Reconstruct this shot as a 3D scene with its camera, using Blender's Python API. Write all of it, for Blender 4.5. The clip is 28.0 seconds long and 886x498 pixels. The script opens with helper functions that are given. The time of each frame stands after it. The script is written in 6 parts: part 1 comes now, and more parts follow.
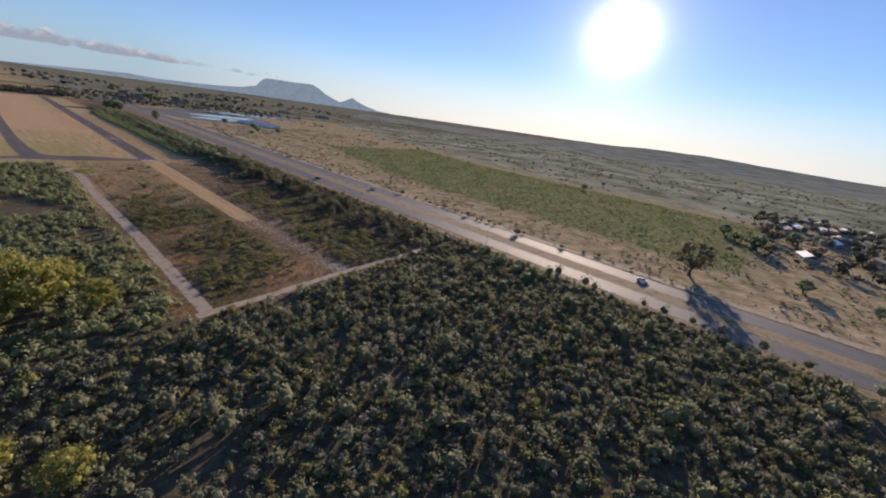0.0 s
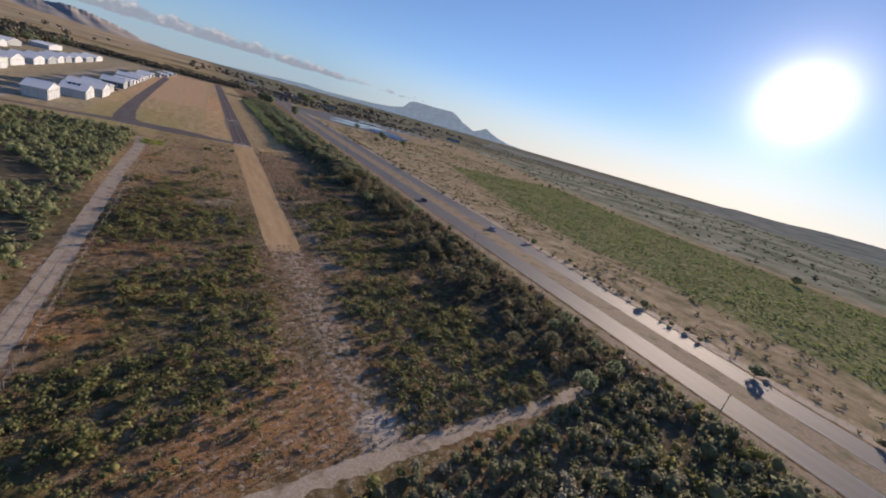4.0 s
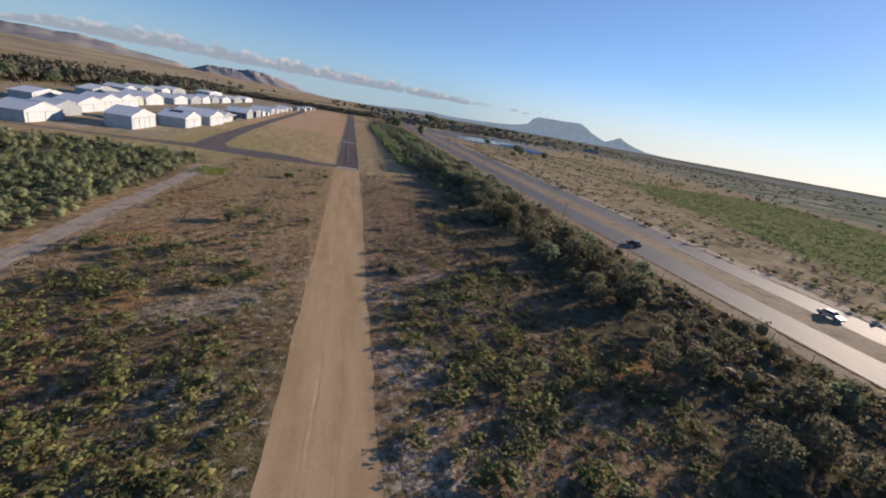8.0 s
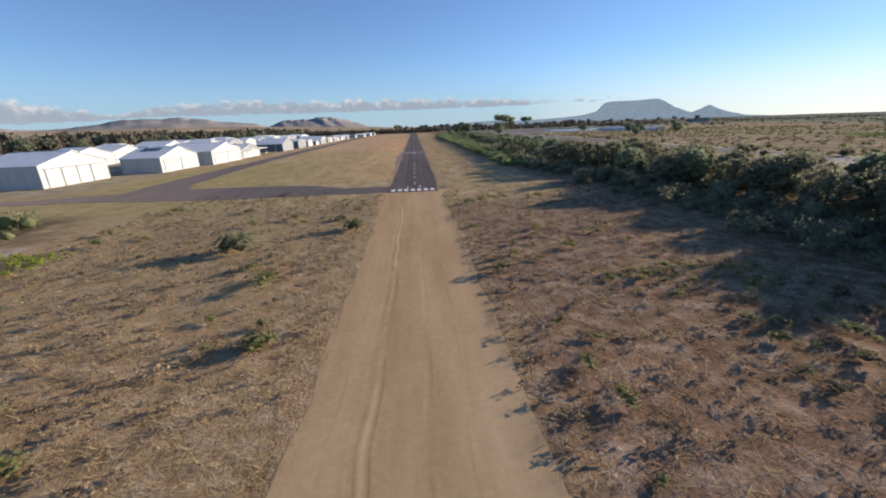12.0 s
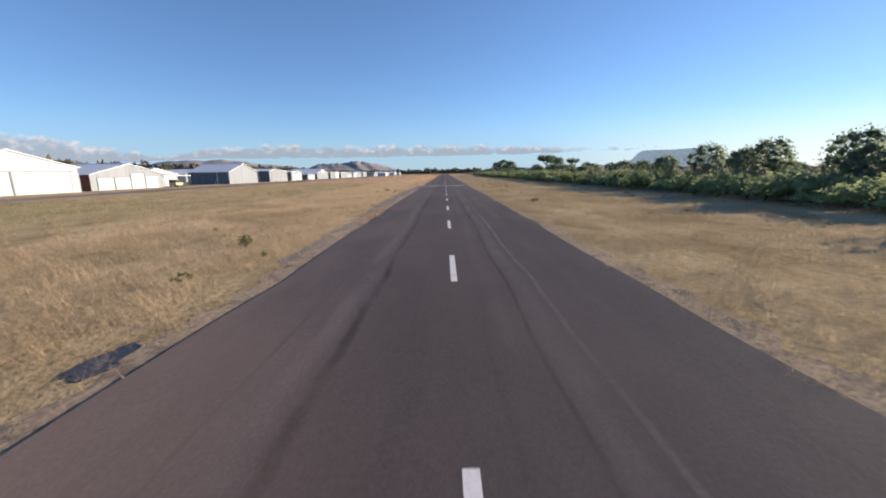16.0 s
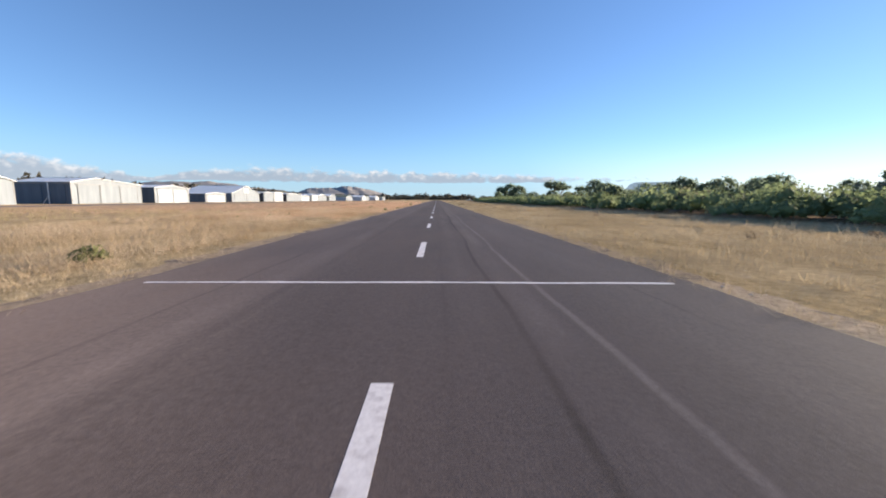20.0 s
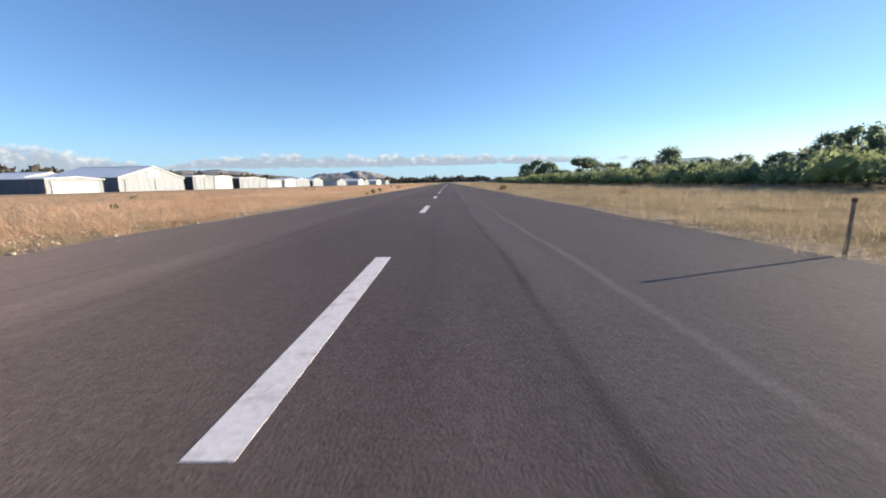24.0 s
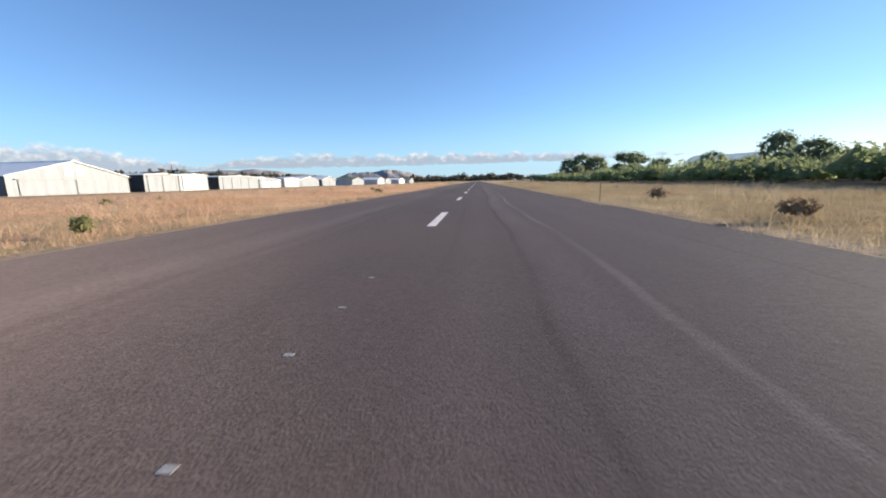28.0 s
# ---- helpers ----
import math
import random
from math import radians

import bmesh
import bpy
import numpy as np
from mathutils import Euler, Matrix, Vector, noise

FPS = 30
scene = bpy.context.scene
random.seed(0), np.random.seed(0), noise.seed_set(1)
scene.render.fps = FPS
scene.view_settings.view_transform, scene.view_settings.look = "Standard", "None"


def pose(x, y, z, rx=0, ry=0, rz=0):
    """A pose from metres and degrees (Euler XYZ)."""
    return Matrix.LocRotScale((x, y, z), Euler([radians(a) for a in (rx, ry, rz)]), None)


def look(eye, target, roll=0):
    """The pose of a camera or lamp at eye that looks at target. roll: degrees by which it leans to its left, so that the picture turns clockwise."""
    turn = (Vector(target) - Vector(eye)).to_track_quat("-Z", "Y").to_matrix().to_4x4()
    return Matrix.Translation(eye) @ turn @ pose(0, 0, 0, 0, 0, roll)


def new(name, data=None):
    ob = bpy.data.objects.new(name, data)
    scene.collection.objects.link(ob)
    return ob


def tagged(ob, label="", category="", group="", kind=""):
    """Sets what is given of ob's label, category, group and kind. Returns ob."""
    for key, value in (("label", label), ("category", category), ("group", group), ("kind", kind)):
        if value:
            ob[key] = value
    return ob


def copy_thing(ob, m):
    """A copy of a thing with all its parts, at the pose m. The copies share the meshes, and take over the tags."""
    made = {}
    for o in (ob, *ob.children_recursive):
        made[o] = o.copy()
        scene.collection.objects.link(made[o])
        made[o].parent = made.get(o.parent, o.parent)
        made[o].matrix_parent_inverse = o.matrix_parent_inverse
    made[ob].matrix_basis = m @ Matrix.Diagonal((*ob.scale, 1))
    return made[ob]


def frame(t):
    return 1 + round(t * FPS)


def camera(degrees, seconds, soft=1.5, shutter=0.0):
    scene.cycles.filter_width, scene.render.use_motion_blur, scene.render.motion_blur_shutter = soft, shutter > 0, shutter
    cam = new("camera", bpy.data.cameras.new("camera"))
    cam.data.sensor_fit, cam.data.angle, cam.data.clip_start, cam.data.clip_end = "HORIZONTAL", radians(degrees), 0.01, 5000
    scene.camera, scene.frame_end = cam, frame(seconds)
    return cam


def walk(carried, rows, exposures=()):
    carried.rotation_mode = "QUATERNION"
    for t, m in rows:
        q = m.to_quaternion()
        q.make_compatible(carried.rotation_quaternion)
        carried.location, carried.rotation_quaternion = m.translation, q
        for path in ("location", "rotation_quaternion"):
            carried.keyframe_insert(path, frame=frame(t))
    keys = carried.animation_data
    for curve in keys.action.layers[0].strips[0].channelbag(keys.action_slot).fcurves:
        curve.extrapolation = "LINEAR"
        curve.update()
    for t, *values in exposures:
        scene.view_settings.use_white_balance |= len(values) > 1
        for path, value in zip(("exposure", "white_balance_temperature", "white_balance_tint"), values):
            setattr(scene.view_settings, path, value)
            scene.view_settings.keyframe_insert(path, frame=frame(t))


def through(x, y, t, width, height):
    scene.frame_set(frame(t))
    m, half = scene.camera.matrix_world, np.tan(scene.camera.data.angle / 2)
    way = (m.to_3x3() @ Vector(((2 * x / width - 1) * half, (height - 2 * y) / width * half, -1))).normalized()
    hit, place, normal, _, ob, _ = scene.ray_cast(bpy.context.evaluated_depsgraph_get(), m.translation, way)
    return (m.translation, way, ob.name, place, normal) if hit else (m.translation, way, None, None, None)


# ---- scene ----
cam = camera(97.0, 28.0, 1.9, 0.05)
PATH = [
    (0, (-68.41, -303.18, 50.93), (-61.068, -297.170, 47.766), 8.09),
    (0.5, (-61.60, -295.93, 49.57), (-54.390, -289.762, 46.395), 9.14),
    (1, (-54.16, -288.37, 47.97), (-47.038, -282.091, 44.828), 11.45),
    (1.5, (-46.76, -280.76, 46.42), (-39.820, -274.276, 43.287), 12.67),
    (2, (-40.49, -272.70, 44.79), (-33.860, -265.924, 41.616), 13.75),
    (2.5, (-34.29, -264.13, 43.18), (-28.078, -257.026, 39.860), 13.61),
    (3, (-28.78, -255.90, 41.75), (-22.902, -248.473, 38.530), 13.75),
    (3.5, (-24.36, -247.32, 40.70), (-18.697, -239.678, 37.618), 15.47),
    (4, (-20.21, -237.50, 38.87), (-14.801, -229.619, 35.930), 15.85),
    (4.5, (-16.43, -226.76, 36.58), (-11.316, -218.649, 33.744), 15.58),
    (5, (-12.97, -215.77, 34.23), (-8.209, -207.423, 31.451), 14.93),
    (5.5, (-9.97, -204.96, 32.24), (-5.634, -196.404, 29.413), 14.06),
    (6, (-7.38, -194.89, 30.87), (-3.552, -186.150, 27.879), 12.70),
    (6.5, (-5.37, -185.23, 29.63), (-2.011, -176.343, 26.530), 12.27),
    (7, (-3.38, -175.22, 28.15), (-0.317, -166.232, 25.010), 11.81),
    (7.5, (-1.99, -164.88, 26.58), (0.871, -155.833, 23.419), 11.00),
    (8, (-0.66, -154.28, 24.96), (1.902, -145.147, 21.785), 10.04),
    (8.5, (0.15, -143.68, 23.51), (2.247, -134.505, 20.146), 7.95),
    (9, (0.66, -133.24, 21.60), (2.372, -123.961, 18.291), 5.36),
    (9.5, (0.95, -122.27, 19.63), (2.448, -112.933, 16.384), 4.31),
    (10, (1.04, -111.54, 17.63), (2.241, -102.141, 14.420), 2.65),
    (10.5, (1.00, -100.52, 15.88), (1.806, -91.110, 12.595), 0.43),
    (11, (0.65, -88.98, 14.11), (1.087, -79.534, 10.849), -2.21),
    (11.5, (0.38, -77.43, 12.19), (0.663, -67.928, 9.069), -1.99),
    (12, (0.34, -66.38, 10.59), (0.926, -56.858, 7.579), -1.96),
    (12.5, (0.36, -54.33, 8.95), (1.239, -44.837, 5.941), -4.19),
    (13, (0.28, -43.74, 7.69), (1.122, -34.181, 4.874), -3.32),
    (13.5, (0.02, -33.24, 6.44), (0.528, -23.550, 4.016), -0.46),
    (14, (-0.13, -21.56, 5.28), (0.168, -11.820, 3.037), -0.07),
    (14.5, (-0.21, -9.28, 4.30), (-0.023, 0.470, 2.086), -1.03),
    (15, (-0.25, 3.19, 3.49), (-0.106, 12.939, 1.272), -2.24),
    (15.5, (-0.23, 15.46, 2.83), (-0.158, 25.233, 0.707), -2.61),
    (16, (-0.19, 26.74, 2.58), (-0.259, 36.558, 0.660), -0.97),
    (16.5, (-0.10, 38.32, 2.05), (-0.111, 48.161, 0.302), -1.13),
    (17, (-0.02, 48.85, 1.99), (0.077, 58.665, 0.070), -1.06),
    (17.5, (0.10, 59.16, 1.95), (0.227, 68.945, -0.121), 1.14),
    (18, (0.15, 70.00, 1.67), (0.241, 79.833, -0.169), 0.41),
    (18.5, (0.21, 80.22, 1.57), (0.292, 90.084, -0.079), 0.64),
    (19, (0.26, 89.94, 1.47), (0.354, 99.766, -0.384), 0.49),
    (19.5, (0.32, 99.14, 1.42), (0.344, 108.989, -0.307), -0.02),
    (20, (0.37, 108.17, 1.29), (0.533, 118.089, 0.037), 0.34),
    (20.5, (0.38, 116.47, 1.18), (0.654, 126.402, 0.027), 0.96),
    (21, (0.38, 124.27, 1.14), (0.783, 134.212, 0.128), 1.04),
    (21.5, (0.37, 131.61, 1.13), (0.879, 141.561, 0.267), 0.73),
    (22, (0.38, 138.45, 1.12), (0.906, 148.404, 0.320), 0.17),
    (22.5, (0.39, 144.80, 1.06), (0.837, 154.751, 0.191), -0.54),
    (23, (0.43, 150.64, 0.92), (0.657, 160.569, -0.231), -1.29),
    (23.5, (0.49, 155.96, 0.76), (0.099, 165.807, -0.944), -1.19),
    (24, (0.68, 160.78, 0.78), (0.517, 170.641, -0.895), -1.05),
    (24.5, (0.92, 165.47, 0.73), (0.962, 175.324, -0.994), -0.75),
    (25, (0.98, 169.93, 0.76), (0.689, 179.797, -0.853), -1.44),
    (25.5, (0.99, 174.03, 0.75), (0.282, 183.865, -0.907), -1.07),
    (26, (0.97, 177.86, 0.80), (0.529, 187.706, -0.858), -0.97),
    (26.5, (0.95, 181.56, 0.76), (0.537, 191.411, -0.892), -0.82),
    (27, (0.99, 184.96, 0.78), (0.316, 194.796, -0.890), -1.11),
    (27.5, (0.92, 188.15, 0.72), (0.023, 197.981, -0.885), -1.53),
    (28, (0.80, 191.20, 0.77), (-0.105, 201.017, -0.927), -1.33),
]
# the clip's camera opens up as the sun leaves the picture
EXPOSURES = [(0, 0.78, 7300, 23), (4, 0.7, 7300, 23), (8, 0.78, 7250, 20), (10, 0.86, 7200, 18), (13, 1.0, 7150, 17), (15.5, 1.04, 7100, 17), (18, 1.28, 7100, 17), (22, 1.3, 7100, 13), (28, 1.35, 7150, 14)]
walk(cam, [(t, look(eye, target, roll)) for t, eye, target, roll in PATH], EXPOSURES)

# ---------------------------------------------------------------- daylight
SUN_AZ, SUN_EL = 69.0, 12.0
world = bpy.data.worlds.new("world")
scene.world = world
world.use_nodes = True
wn = world.node_tree
sky = wn.nodes.new("ShaderNodeTexSky")
sky.sky_type = 'NISHITA'
sky.sun_disc = False
sky.sun_elevation = radians(SUN_EL)
sky.sun_rotation = radians(SUN_AZ)
sky.air_density = 0.75
sky.dust_density = 0.04
sky.ozone_density = 4.2
wn.nodes["Background"].inputs[1].default_value = 0.105

sun = new("sun", bpy.data.lights.new("sun", 'SUN'))
sun.data.energy = 4.3
sun.data.angle = radians(0.5)
sun.data.color = (1.0, 0.9, 0.75)
_s = Vector((math.sin(radians(SUN_AZ)) * math.cos(radians(SUN_EL)), math.cos(radians(SUN_AZ)) * math.cos(radians(SUN_EL)), math.sin(radians(SUN_EL))))
sun.matrix_world = look(_s * 500, (0, 0, 0))

# the sun's dazzling face and the bright air close round it, too small to add to the light
way = wn.nodes.new("ShaderNodeTexCoord").outputs["Generated"]
toward = wn.nodes.new("ShaderNodeVectorMath")
toward.operation = 'DOT_PRODUCT'
wn.links.new(way, toward.inputs[0])
toward.inputs[1].default_value = _s
glow = None
for power, peak in ((680.0, 9.0), (150.0, 1.4)):
    face = wn.nodes.new("ShaderNodeMath")
    face.operation = 'MAXIMUM'
    face.inputs[1].default_value = 0.0
    wn.links.new(toward.outputs["Value"], face.inputs[0])
    fall = wn.nodes.new("ShaderNodeMath")
    fall.operation = 'POWER'
    fall.inputs[1].default_value = power
    wn.links.new(face.outputs[0], fall.inputs[0])
    total = wn.nodes.new("ShaderNodeMath")
    total.operation = 'MULTIPLY_ADD'
    wn.links.new(fall.outputs[0], total.inputs[0])
    total.inputs[1].default_value = peak
    total.inputs[2].default_value = 0.0
    if glow:
        wn.links.new(glow, total.inputs[2])
    glow = total.outputs[0]
both = wn.nodes.new("ShaderNodeVectorMath")
both.operation = 'ADD'
# hazy evening air: the bright side of the sky is milky, and a pale grey-blue veil lies along the horizon
def world_math(op, a, b):
    m = wn.nodes.new("ShaderNodeVectorMath")
    m.operation = op
    for socket, v in zip(m.inputs, (a, b)):
        if isinstance(v, bpy.types.NodeSocket):
            wn.links.new(v, socket)
        else:
            socket.default_value = v
    return m.outputs[0]


grey = wn.nodes.new("ShaderNodeRGBToBW")
wn.links.new(sky.outputs[0], grey.inputs[0])
milky = world_math('DIVIDE', sky.outputs[0], world_math('ADD', world_math('MULTIPLY', grey.outputs[0], (0.066, 0.066, 0.066)), (0.92, 0.9, 0.9)))
updir = wn.nodes.new("ShaderNodeSeparateXYZ")
wn.links.new(way, updir.inputs[0])
low_air = wn.nodes.new("ShaderNodeMapRange")
low_air.interpolation_type = 'SMOOTHERSTEP'
wn.links.new(updir.outputs[2], low_air.inputs[0])
for socket, v in zip(low_air.inputs[1:5], (-0.02, 0.16, 0.72, 0.0)):
    socket.default_value = v
sunward = wn.nodes.new("ShaderNodeMapRange")
wn.links.new(toward.outputs["Value"], sunward.inputs[0])
for socket, v in zip(sunward.inputs[1:5], (0.55, 0.99, 0.0, 1.0)):
    socket.default_value = v
veil = wn.nodes.new("ShaderNodeMix")
veil.data_type = 'RGBA'
wn.links.new(sunward.outputs[0], veil.inputs[0])
veil.inputs[6].default_value = (1.45, 2.55, 3.7, 1)
veil.inputs[7].default_value = (4.7, 5.2, 5.4, 1)
hazy = wn.nodes.new("ShaderNodeMix")
hazy.data_type = 'RGBA'
wn.links.new(low_air.outputs[0], hazy.inputs[0])
wn.links.new(milky, hazy.inputs[6])
wn.links.new(veil.outputs[2], hazy.inputs[7])
wn.links.new(hazy.outputs[2], both.inputs[0])
wn.links.new(glow, both.inputs[1])
wn.links.new(both.outputs[0], wn.nodes["Background"].inputs[0])


# ---------------------------------------------------------------- materials
class Nodes:
    """A short way to write node trees."""

    def __init__(self, name):
        self.m = bpy.data.materials.new(name)
        self.m.use_nodes = True
        self.t = self.m.node_tree
        self.b = self.t.nodes["Principled BSDF"]
        self.pos = self.t.nodes.new("ShaderNodeNewGeometry").outputs["Position"]

    def put(self, socket, value):
        if isinstance(value, bpy.types.NodeSocket):
            self.t.links.new(value, socket)
        elif isinstance(value, tuple) and len(value) == 3 and socket.type == 'RGBA':
            socket.default_value = (*value, 1)
        else:
            socket.default_value = value

    def noise(self, scale, detail=4.0, rough=0.6, stretch=None, distort=0.0):
        vec = self.pos
        if stretch:
            mp = self.t.nodes.new("ShaderNodeMapping")
            self.put(mp.inputs["Vector"], vec)
            mp.inputs["Scale"].default_value = stretch
            vec = mp.outputs[0]
        n = self.t.nodes.new("ShaderNodeTexNoise")
        self.put(n.inputs["Vector"], vec)
        for key, v in (("Scale", scale), ("Detail", detail), ("Roughness", rough), ("Distortion", distort)):
            n.inputs[key].default_value = v
        return n.outputs[0]

    def ramp(self, fac, *stops):
        r = self.t.nodes.new("ShaderNodeValToRGB")
        el = r.color_ramp.elements
        while len(el) < len(stops):
            el.new(0.5)
        for e, (p, c) in zip(el, stops):
            e.position, e.color = p, (*c, 1) if isinstance(c, tuple) else (c, c, c, 1)
        self.put(r.inputs[0], fac)
        return r.outputs[0]

    def mix(self, fac, a, b, kind='MIX'):
        n = self.t.nodes.new("ShaderNodeMix")
        n.data_type, n.blend_type = 'RGBA', kind
        self.put(n.inputs["Factor"], fac)
        self.put(n.inputs["A"], a)
        self.put(n.inputs["B"], b)
        return next(o for o in n.outputs if o.type == 'RGBA')

    def math(self, op, a, b=0.0, c=0.0):
        n = self.t.nodes.new("ShaderNodeMath")
        n.operation = op
        for s, v in zip(n.inputs, (a, b, c)):
            self.put(s, v)
        return n.outputs[0]

    def axis(self, k):
        n = self.t.nodes.new("ShaderNodeSeparateXYZ")
        self.put(n.inputs[0], self.pos)
        return n.outputs[k]

    def step(self, value, lo, hi):
        n = self.t.nodes.new("ShaderNodeMapRange")
        n.interpolation_type = 'SMOOTHSTEP'
        for s, v in zip(n.inputs, (value, lo, hi, 0.0, 1.0)):
            self.put(s, v)
        return n.outputs[0]

    def band(self, value, lo, hi, soft):
        a = self.step(value, lo - soft, lo + soft)
        b = self.step(value, hi - soft, hi + soft)
        return self.math('MULTIPLY', a, self.math('SUBTRACT', 1.0, b))

    def blob(self, x, y, cx, cy, radius):
        dx, dy = self.math('SUBTRACT', x, cx), self.math('SUBTRACT', y, cy)
        d = self.math('SQRT', self.math('ADD', self.math('MULTIPLY', dx, dx), self.math('MULTIPLY', dy, dy)))
        return self.math('SUBTRACT', 1.0, self.step(d, radius * 0.45, radius))

    def bump(self, height, strength=0.4, distance=0.05):
        n = self.t.nodes.new("ShaderNodeBump")
        n.inputs["Strength"].default_value, n.inputs["Distance"].default_value = strength, distance
        self.put(n.inputs["Height"], height)
        self.t.links.new(n.outputs[0], self.b.inputs["Normal"])

    def done(self, color, rough=0.9, metal=0.0, spec=0.3, rough_d=0.0):
        self.put(self.b.inputs["Base Color"], color)
        self.put(self.b.inputs["Roughness"], rough)
        self.b.inputs["Metallic"].default_value = metal
        self.b.inputs["Specular IOR Level"].default_value = spec
        self.b.inputs["Diffuse Roughness"].default_value = rough_d
        return self.m


def mottled(name, a, b, c, big=0.5, small=8.0, rough=0.85, metal=0.0, bump=0.2, dist=0.01, spec=0.3):
    """Two-scale mottling between a and b, with patches of c."""
    n = Nodes(name)
    col = n.ramp(n.noise(small, 5), (0.35, a), (0.65, b))
    col = n.mix(n.ramp(n.noise(big, 5), (0.52, 0.0), (0.68, 1.0)), col, c)
    if bump:
        n.bump(n.noise(small * 3, 4), bump, dist)
    return n.done(col, rough, metal, spec)


def leafy(name, dark, mid, light, patch=0.25, gloss=0.6, through=0.3, vary=0.75):
    """Leaves: colour drifts from bush to bush and from leaf to leaf; some light comes through."""
    n = Nodes(name)
    col = n.ramp(n.noise(patch, 3, 0.7), (0.3, dark), (0.5, mid), (0.72, light))
    isl = n.t.nodes.new("ShaderNodeNewGeometry").outputs["Random Per Island"]
    col = n.mix(vary, col, n.ramp(isl, (0.0, 0.6), (0.5, 0.97), (1.0, 1.35)), 'MULTIPLY')
    n.done(col, gloss, 0.0, 0.25)
    tr = n.t.nodes.new("ShaderNodeBsdfTranslucent")
    n.put(tr.inputs[0], col)
    mx = n.t.nodes.new("ShaderNodeMixShader")
    mx.inputs[0].default_value = through
    n.t.links.new(n.b.outputs[0], mx.inputs[1])
    n.t.links.new(tr.outputs[0], mx.inputs[2])
    n.t.links.new(mx.outputs[0], n.t.nodes["Material Output"].inputs[0])
    return n.m


def ribbed(name, a, b, pitch=0.25, axis=1, rough=0.55, metal=0.0):
    """Painted profiled sheet: ribs along one axis, streaks and dust."""
    n = Nodes(name)
    streak = n.noise(1.2, 5, 0.6, (1.0, 1.0, 0.12))
    col = n.ramp(streak, (0.35, a), (0.7, b))
    w = n.math('SINE', n.math('MULTIPLY', n.axis(axis), 2 * math.pi / pitch))
    n.bump(w, 0.5, 0.02)
    return n.done(col, rough, metal, 0.4)


def ground_material():
    n = Nodes("ground_soil_and_grass")
    x, y = n.axis(0), n.axis(1)
    wob = n.math('MULTIPLY', n.math('SUBTRACT', n.noise(0.08, 4), 0.5), 26.0)
    wob2 = n.math('MULTIPLY', n.math('SUBTRACT', n.noise(0.5, 4), 0.5), 6.0)
    xw, yw = n.math('ADD', x, wob), n.math('ADD', y, wob)
    xh = n.math('ADD', x, n.math('MULTIPLY', wob, 0.5))
    xs, ys = n.math('ADD', x, wob2), n.math('ADD', y, wob2)
    fine, mid, big = n.noise(5.0, 6, 0.7), n.noise(0.7, 5, 0.65), n.noise(0.05, 4, 0.6)
    # dry scrub soil
    soil = n.ramp(mid, (0.3, (0.1, 0.066, 0.04)), (0.5, (0.235, 0.155, 0.094)), (0.7, (0.42, 0.315, 0.22)))
    soil = n.mix(n.ramp(big, (0.42, 0.0), (0.6, 0.8)), soil, n.ramp(mid, (0.3, (0.06, 0.062, 0.026)), (0.7, (0.14, 0.12, 0.055))))
    soil = n.mix(n.ramp(n.noise(0.055, 4, 0.6, (1.0, 1.3, 1.0)), (0.5, 0.0), (0.62, 0.4)), soil, n.ramp(mid, (0.3, (0.13, 0.062, 0.03)), (0.7, (0.30, 0.155, 0.078))))
    heath = n.ramp(mid, (0.3, (0.19, 0.122, 0.066)), (0.5, (0.36, 0.245, 0.142)), (0.72, (0.51, 0.39, 0.255)))
    straw = n.ramp(n.noise(1.6, 5, 0.7), (0.3, (0.27, 0.195, 0.105)), (0.52, (0.42, 0.32, 0.19)), (0.72, (0.52, 0.42, 0.28)))
    russet = n.ramp(mid, (0.3, (0.12, 0.07, 0.048)), (0.5, (0.235, 0.148, 0.104)), (0.72, (0.42, 0.32, 0.25)))
    heath = n.mix(n.math('MULTIPLY', n.step(xs, 3.0, 7.0), 0.8), heath, russet)
    heath = n.mix(n.math('MULTIPLY', n.math('MULTIPLY', n.step(yw, -62.0, -22.0), n.math('SUBTRACT', 1.0, n.math('MULTIPLY', n.step(xs, 2.0, 6.0), 0.8))), n.ramp(n.noise(0.16, 4), (0.36, 0.35), (0.58, 1.0))), heath, straw)
    soil = n.mix(n.math('MULTIPLY', n.step(yw, -125.0, -85.0), 0.85), soil, heath)
    # far country, golden stubble one side and grey-green the other
    far_l = n.ramp(n.noise(0.006, 5, 0.6), (0.36, (0.10, 0.095, 0.05)), (0.46, (0.34, 0.26, 0.15)), (0.7, (0.45, 0.365, 0.23)))
    far_r = n.ramp(n.noise(0.008, 6, 0.65), (0.35, (0.12, 0.128, 0.095)), (0.52, (0.2, 0.195, 0.14)), (0.7, (0.34, 0.29, 0.2)))
    far = n.mix(n.step(xw, -20.0, 90.0), far_l, far_r)
    col = n.mix(n.step(yw, 560.0, 640.0), soil, far)
    col = n.mix(n.math('SUBTRACT', 1.0, n.step(xw, -150.0, -120.0)), col, far_l)
    # country beyond the road: tan clearings and green crops
    east = n.ramp(n.noise(0.12, 6, 0.7), (0.34, (0.18, 0.165, 0.09)), (0.48, (0.34, 0.27, 0.17)), (0.66, (0.52, 0.41, 0.28)))
    crop = n.ramp(n.noise(0.3, 5, 0.7), (0.36, (0.12, 0.132, 0.06)), (0.5, (0.2, 0.208, 0.095)), (0.61, (0.34, 0.29, 0.175)))
    near = n.math('SUBTRACT', xh, n.math('MULTIPLY', n.math('MAXIMUM', n.math('ADD', y, 60.0), 0.0), 0.3))
